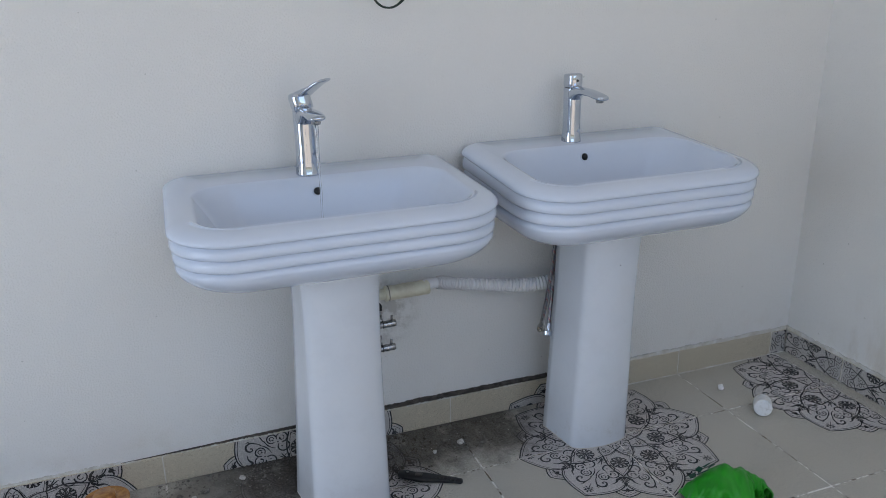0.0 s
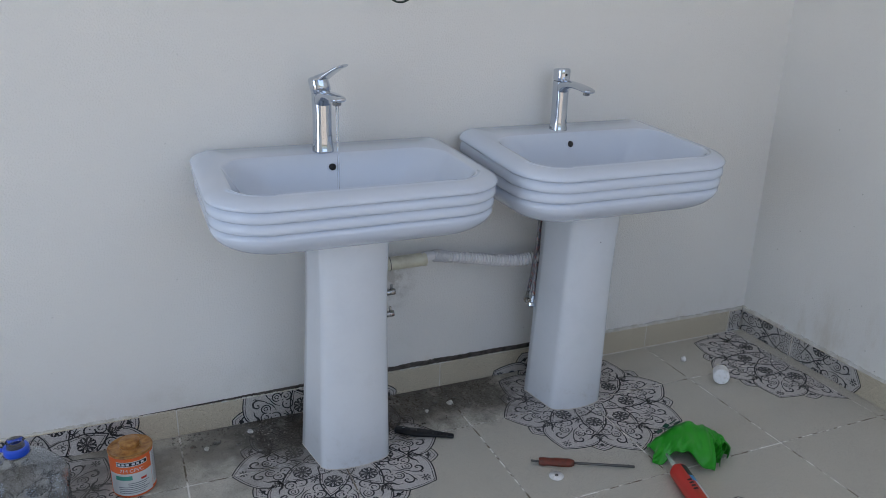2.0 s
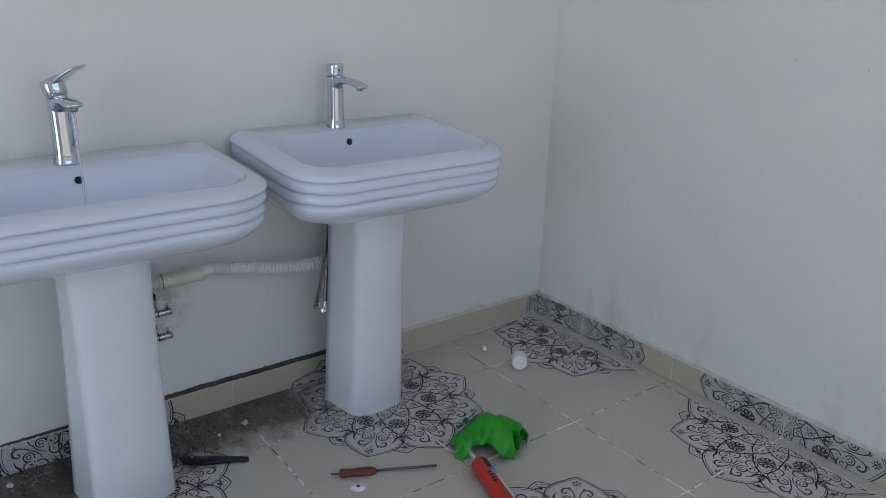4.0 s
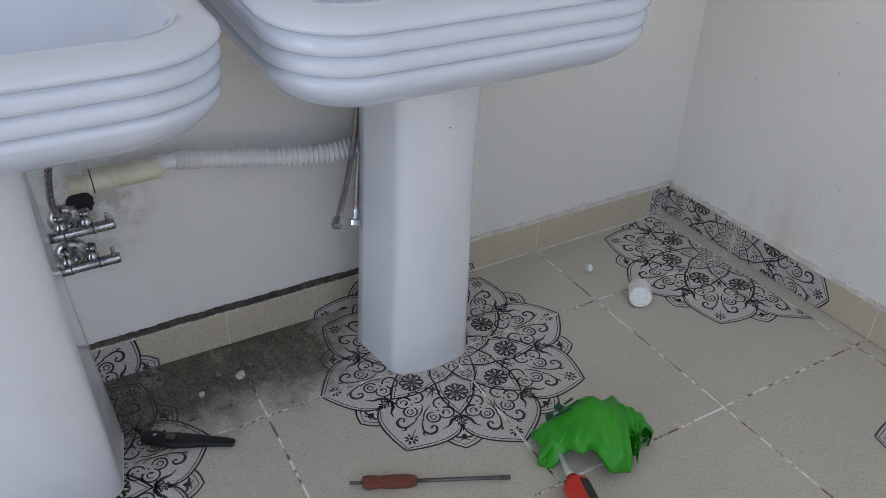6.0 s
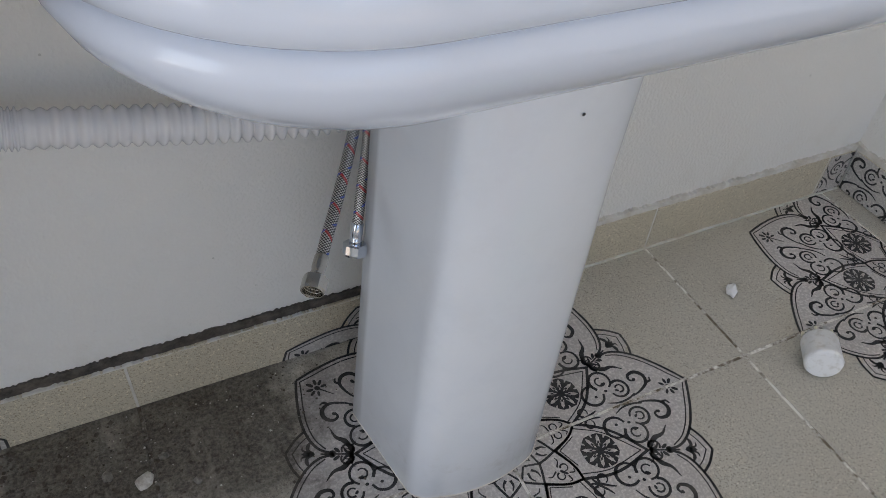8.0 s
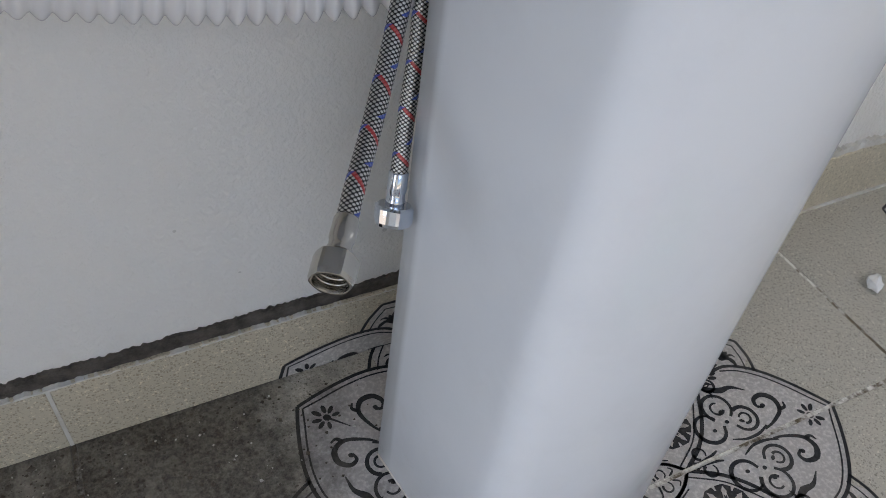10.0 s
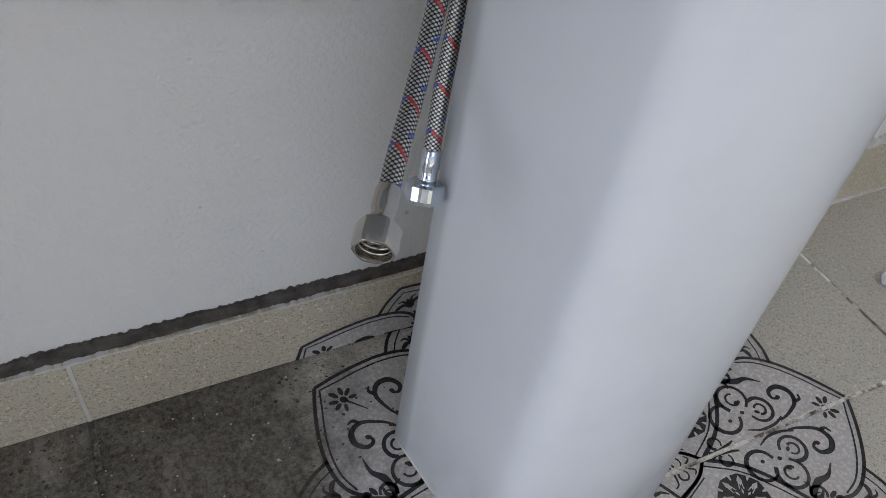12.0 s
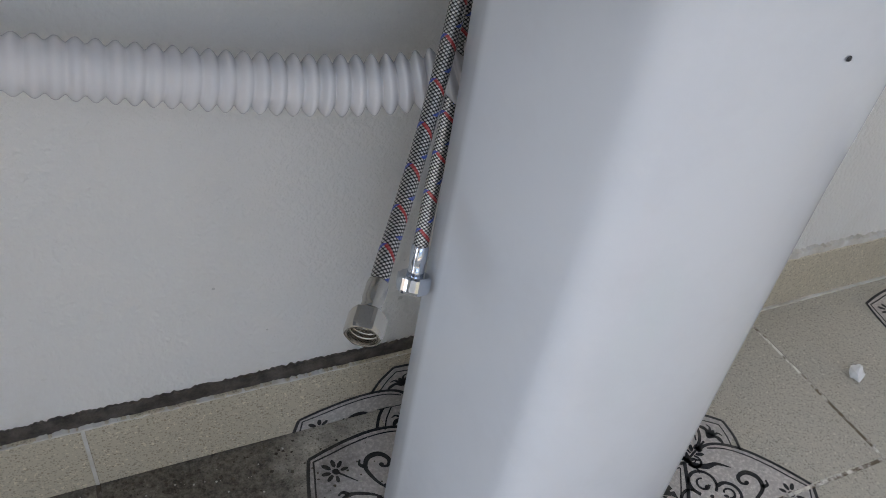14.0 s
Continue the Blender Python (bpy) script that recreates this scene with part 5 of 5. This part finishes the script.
lump("plaster_chip", (-0.384, -0.140, 0.010), (0.0045, 0.004, 0.003), CRUMB, 2.3, "small dark mortar bit on a plaster chip", "chip")
for k, (x, y, s) in enumerate(((-1.262, -0.118, 0.012), (-1.300, -0.095, 0.008), (-1.235, -0.092, 0.007), (-1.345, -0.135, 0.008), (-1.205, -0.140, 0.006), (-1.955, -0.085, 0.012), (-1.985, -0.105, 0.009), (-1.90, -0.11, 0.008), (-2.02, -0.08, 0.007), (-1.86, -0.06, 0.010))):
    lump("mortar_lump", (x, y, 0), (s, s * 0.75, s * 0.5), CRUMB if k % 3 else PALE_CRUMB, 3.0 + k, "rough grey mortar lump in the dust by the wall", "rubble")

can = thing("glue_can", "orange and white pipe cement can with glue-stained lid", "can", (-2.174, -0.198, 0.0), 0)
R, H = 0.052, 0.118
v, f = lathe([(R - 0.004, 0.0), (R, 0.0015), (R + 0.0006, 0.004), (R, 0.006), (R, H - 0.004)], 48)
add_mesh("can_wall", v, f, CAN_ORANGE, can)
v, f = lathe([(R, H - 0.005), (R + 0.0016, H - 0.003), (R + 0.0016, H), (R - 0.001, H + 0.0015), (R - 0.004, H - 0.002), (0.030, H - 0.0015), (0.024, H + 0.001), (0.023, H + 0.004)], 48, Matrix(), False)
add_mesh("lid_rim", v, f, CAN_GLUE, can, "lid rim smeared with amber glue")
v, f = lathe([(0.0235, H + 0.001), (0.0245, H + 0.003), (0.0245, H + 0.007), (0.0232, H + 0.0085), (0.0245, H + 0.010), (0.0245, H + 0.015), (0.0225, H + 0.018), (0.0, H + 0.0175)], 40, Matrix(), False)
add_mesh("screw_cap", v, f, CAN_GLUE, can, "amber stained screw cap")


def can_patch(name, a0, a1, z0, z1, material, lift, label=""):
    k = 12
    verts = []
    for i in range(k + 1):
        a = radians(a0 + (a1 - a0) * i / k)
        verts += [((R + lift) * math.cos(a), (R + lift) * math.sin(a), z0), ((R + lift) * math.cos(a), (R + lift) * math.sin(a), z1)]
    return add_mesh(name, verts, [(2 * i, 2 * i + 2, 2 * i + 3, 2 * i + 1) for i in range(k)], material, can, label)


can_patch("white_label", 198, 325, 0.007, 0.070, CAN_WHITE, 0.0004)
can_patch("brand_patch", 228, 312, 0.090, 0.104, CAN_WHITE, 0.0004)
can_patch("brand_patch", 230, 310, 0.092, 0.102, BLACK_BAND, 0.0007)
for a in (233, 244, 255, 270, 281, 294):
    can_patch("brand_shape", a, a + 8, 0.0940, 0.1000, CAN_WHITE, 0.0010)
can_patch("side_label", 326, 385, 0.012, 0.108, CAN_WHITE, 0.0004)
can_patch("green_title_bar", 222, 268, 0.052, 0.064, LABEL_GREEN, 0.0008)
can_patch("red_title_bar", 290, 306, 0.048, 0.054, LABEL_RED, 0.0008)
for k in range(6):
    can_patch("small_print_bar", 255 if k < 2 else 228, 312 - 7 * (k % 3), 0.041 - k * 0.0055, 0.0432 - k * 0.0055, LABEL_GREY, 0.0008)
for k in range(13):
    can_patch("side_print_bar", 332, 376 - 9 * (k % 3), 0.100 - k * 0.0064, 0.1022 - k * 0.0064, LABEL_GREY, 0.0008)
text = bpy.data.curves.new("can_text", "FONT")
text.body, text.size, text.extrude = "714 CPVC", 0.0135, 0.0
flat = new("can_text", text)
bpy.context.view_layer.update()
letters = bpy.data.meshes.new_from_object(flat)
bpy.data.objects.remove(flat)
mid = max(q.co.x for q in letters.vertices) / 2
for q in letters.vertices:
    a = radians(268) + (q.co.x - mid) / (R + 0.001)
    q.co = Vector(((R + 0.001) * math.cos(a), (R + 0.001) * math.sin(a), 0.0745 + q.co.y))
letters.materials.clear()
letters.materials.append(CAN_WHITE)
title = new("can_lettering", letters)
title.parent = can

bottle = thing("water_bottle", "large crumpled clear plastic water bottle with blue neck ring", "bottle", (-2.404, -0.292, 0.0))
bottle.matrix_world = bottle.matrix_world @ Matrix.Diagonal((0.82, 0.82, 0.94, 1.0))
loops = []
for z, r in ((0.0, 0.092), (0.004, 0.112), (0.02, 0.118), (0.05, 0.115), (0.075, 0.119), (0.10, 0.117), (0.125, 0.118), (0.150, 0.114), (0.172, 0.104), (0.190, 0.090), (0.205, 0.072), (0.216, 0.052), (0.224, 0.036), (0.230, 0.0255)):
    ring = []
    for k in range(64):
        a = 2 * math.pi * k / 64
        w = 1 + (0.09 * noise.noise((math.cos(a) * 2.2, math.sin(a) * 2.2, z * 16)) + 0.07 * abs(noise.noise((math.cos(a) * 5, math.sin(a) * 5, z * 40)))) * min(1.0, max(0.0, (0.215 - z) * 20))
        ring.append(Vector((r * w * math.cos(a), r * w * math.sin(a), z)))
    loops.append(ring)
v, f = loft(loops, cap=False)
n_pts = len(loops[0])
f.append(tuple(range(n_pts - 1, -1, -1)))
shell = add_mesh("crumpled_shell", v, f, CLEAR, bottle)
skin = shell.modifiers.new("wall", "SOLIDIFY")
skin.thickness = 0.0007
v, f = lathe([(0.0245, 0.228), (0.0250, 0.234), (0.0230, 0.240), (0.0230, 0.260), (0.0240, 0.261), (0.0220, 0.262), (0.0215, 0.230)], 36, Matrix(), False)
add_mesh("neck", v, f, CLEAR, bottle)
v, f = lathe([(0.0250, 0.226), (0.0310, 0.2265), (0.0330, 0.230), (0.0325, 0.244), (0.0310, 0.247), (0.0240, 0.2465)], 40, Matrix(), False)
add_mesh("blue_ring", v, f, BLUE_CAP, bottle, "blue plastic neck ring")
v, f, _ = tube(spline([(-0.028, 0.004, 0.238), (-0.050, 0.006, 0.240), (-0.085, 0.004, 0.239), (-0.12, -0.01, 0.222)], 8), 0.0055, 10)
add_mesh("carry_strap", v, f, BLUE_CAP, bottle, "blue carrying strap")

# ---- rubble and grit, too fine to count ----
rng = random.Random(5)


def grit(name, count, spread, sizes, material, label):
    verts, faces = [], []
    for _ in range(count):
        x, y = spread()
        s = rng.uniform(*sizes) * rng.choice((0.5, 0.7, 1.0))
        b = len(verts)
        a = rng.uniform(0, 6.28)
        for k in range(4):
            verts.append((x + s * math.cos(a + k * 1.57) * rng.uniform(0.6, 1.2), y + s * math.sin(a + k * 1.57) * rng.uniform(0.6, 1.2), 0.0002))
        verts.append((x + rng.uniform(-0.3, 0.3) * s, y, s * rng.uniform(0.5, 1.1)))
        faces += [(b, b + 1, b + 4), (b + 1, b + 2, b + 4), (b + 2, b + 3, b + 4), (b + 3, b, b + 4)]
    return tagged(add_mesh(name, verts, faces, material, smooth=False), label, "rubble", kind="stuff")


def by_wall():
    return -1.30 + rng.gauss(0, 0.16), -0.012 - abs(rng.gauss(0, 0.075))


def clod_patch():
    return -1.47 + rng.gauss(0, 0.085), -0.015 - abs(rng.gauss(0, 0.085))


def left_wall():
    return rng.uniform(-2.08, -1.75), -0.012 - abs(rng.gauss(0, 0.05))


def anywhere():
    return rng.uniform(-2.3, -0.05), -0.03 - rng.random() ** 1.3 * 1.1


grit("dark_grit", 800, by_wall, (0.0008, 0.0030), SOIL_CLOD, "dark mortar grit and soil swept against the wall")
grit("pale_grit", 90, by_wall, (0.0008, 0.0024), PALE_CRUMB, "pale plaster crumbs scattered in the dust")
grit("soil_clods", 420, clod_patch, (0.0016, 0.0062), SOIL_CLOD, "dark brown soil clods lying along the wall foot")
grit("wall_rubble", 420, left_wall, (0.0012, 0.0055), CRUMB, "broken mortar bits along the skirting")
grit("floor_specks", 260, anywhere, (0.0007, 0.0018), PALE_CRUMB, "tiny plaster crumbs scattered over the tiles")
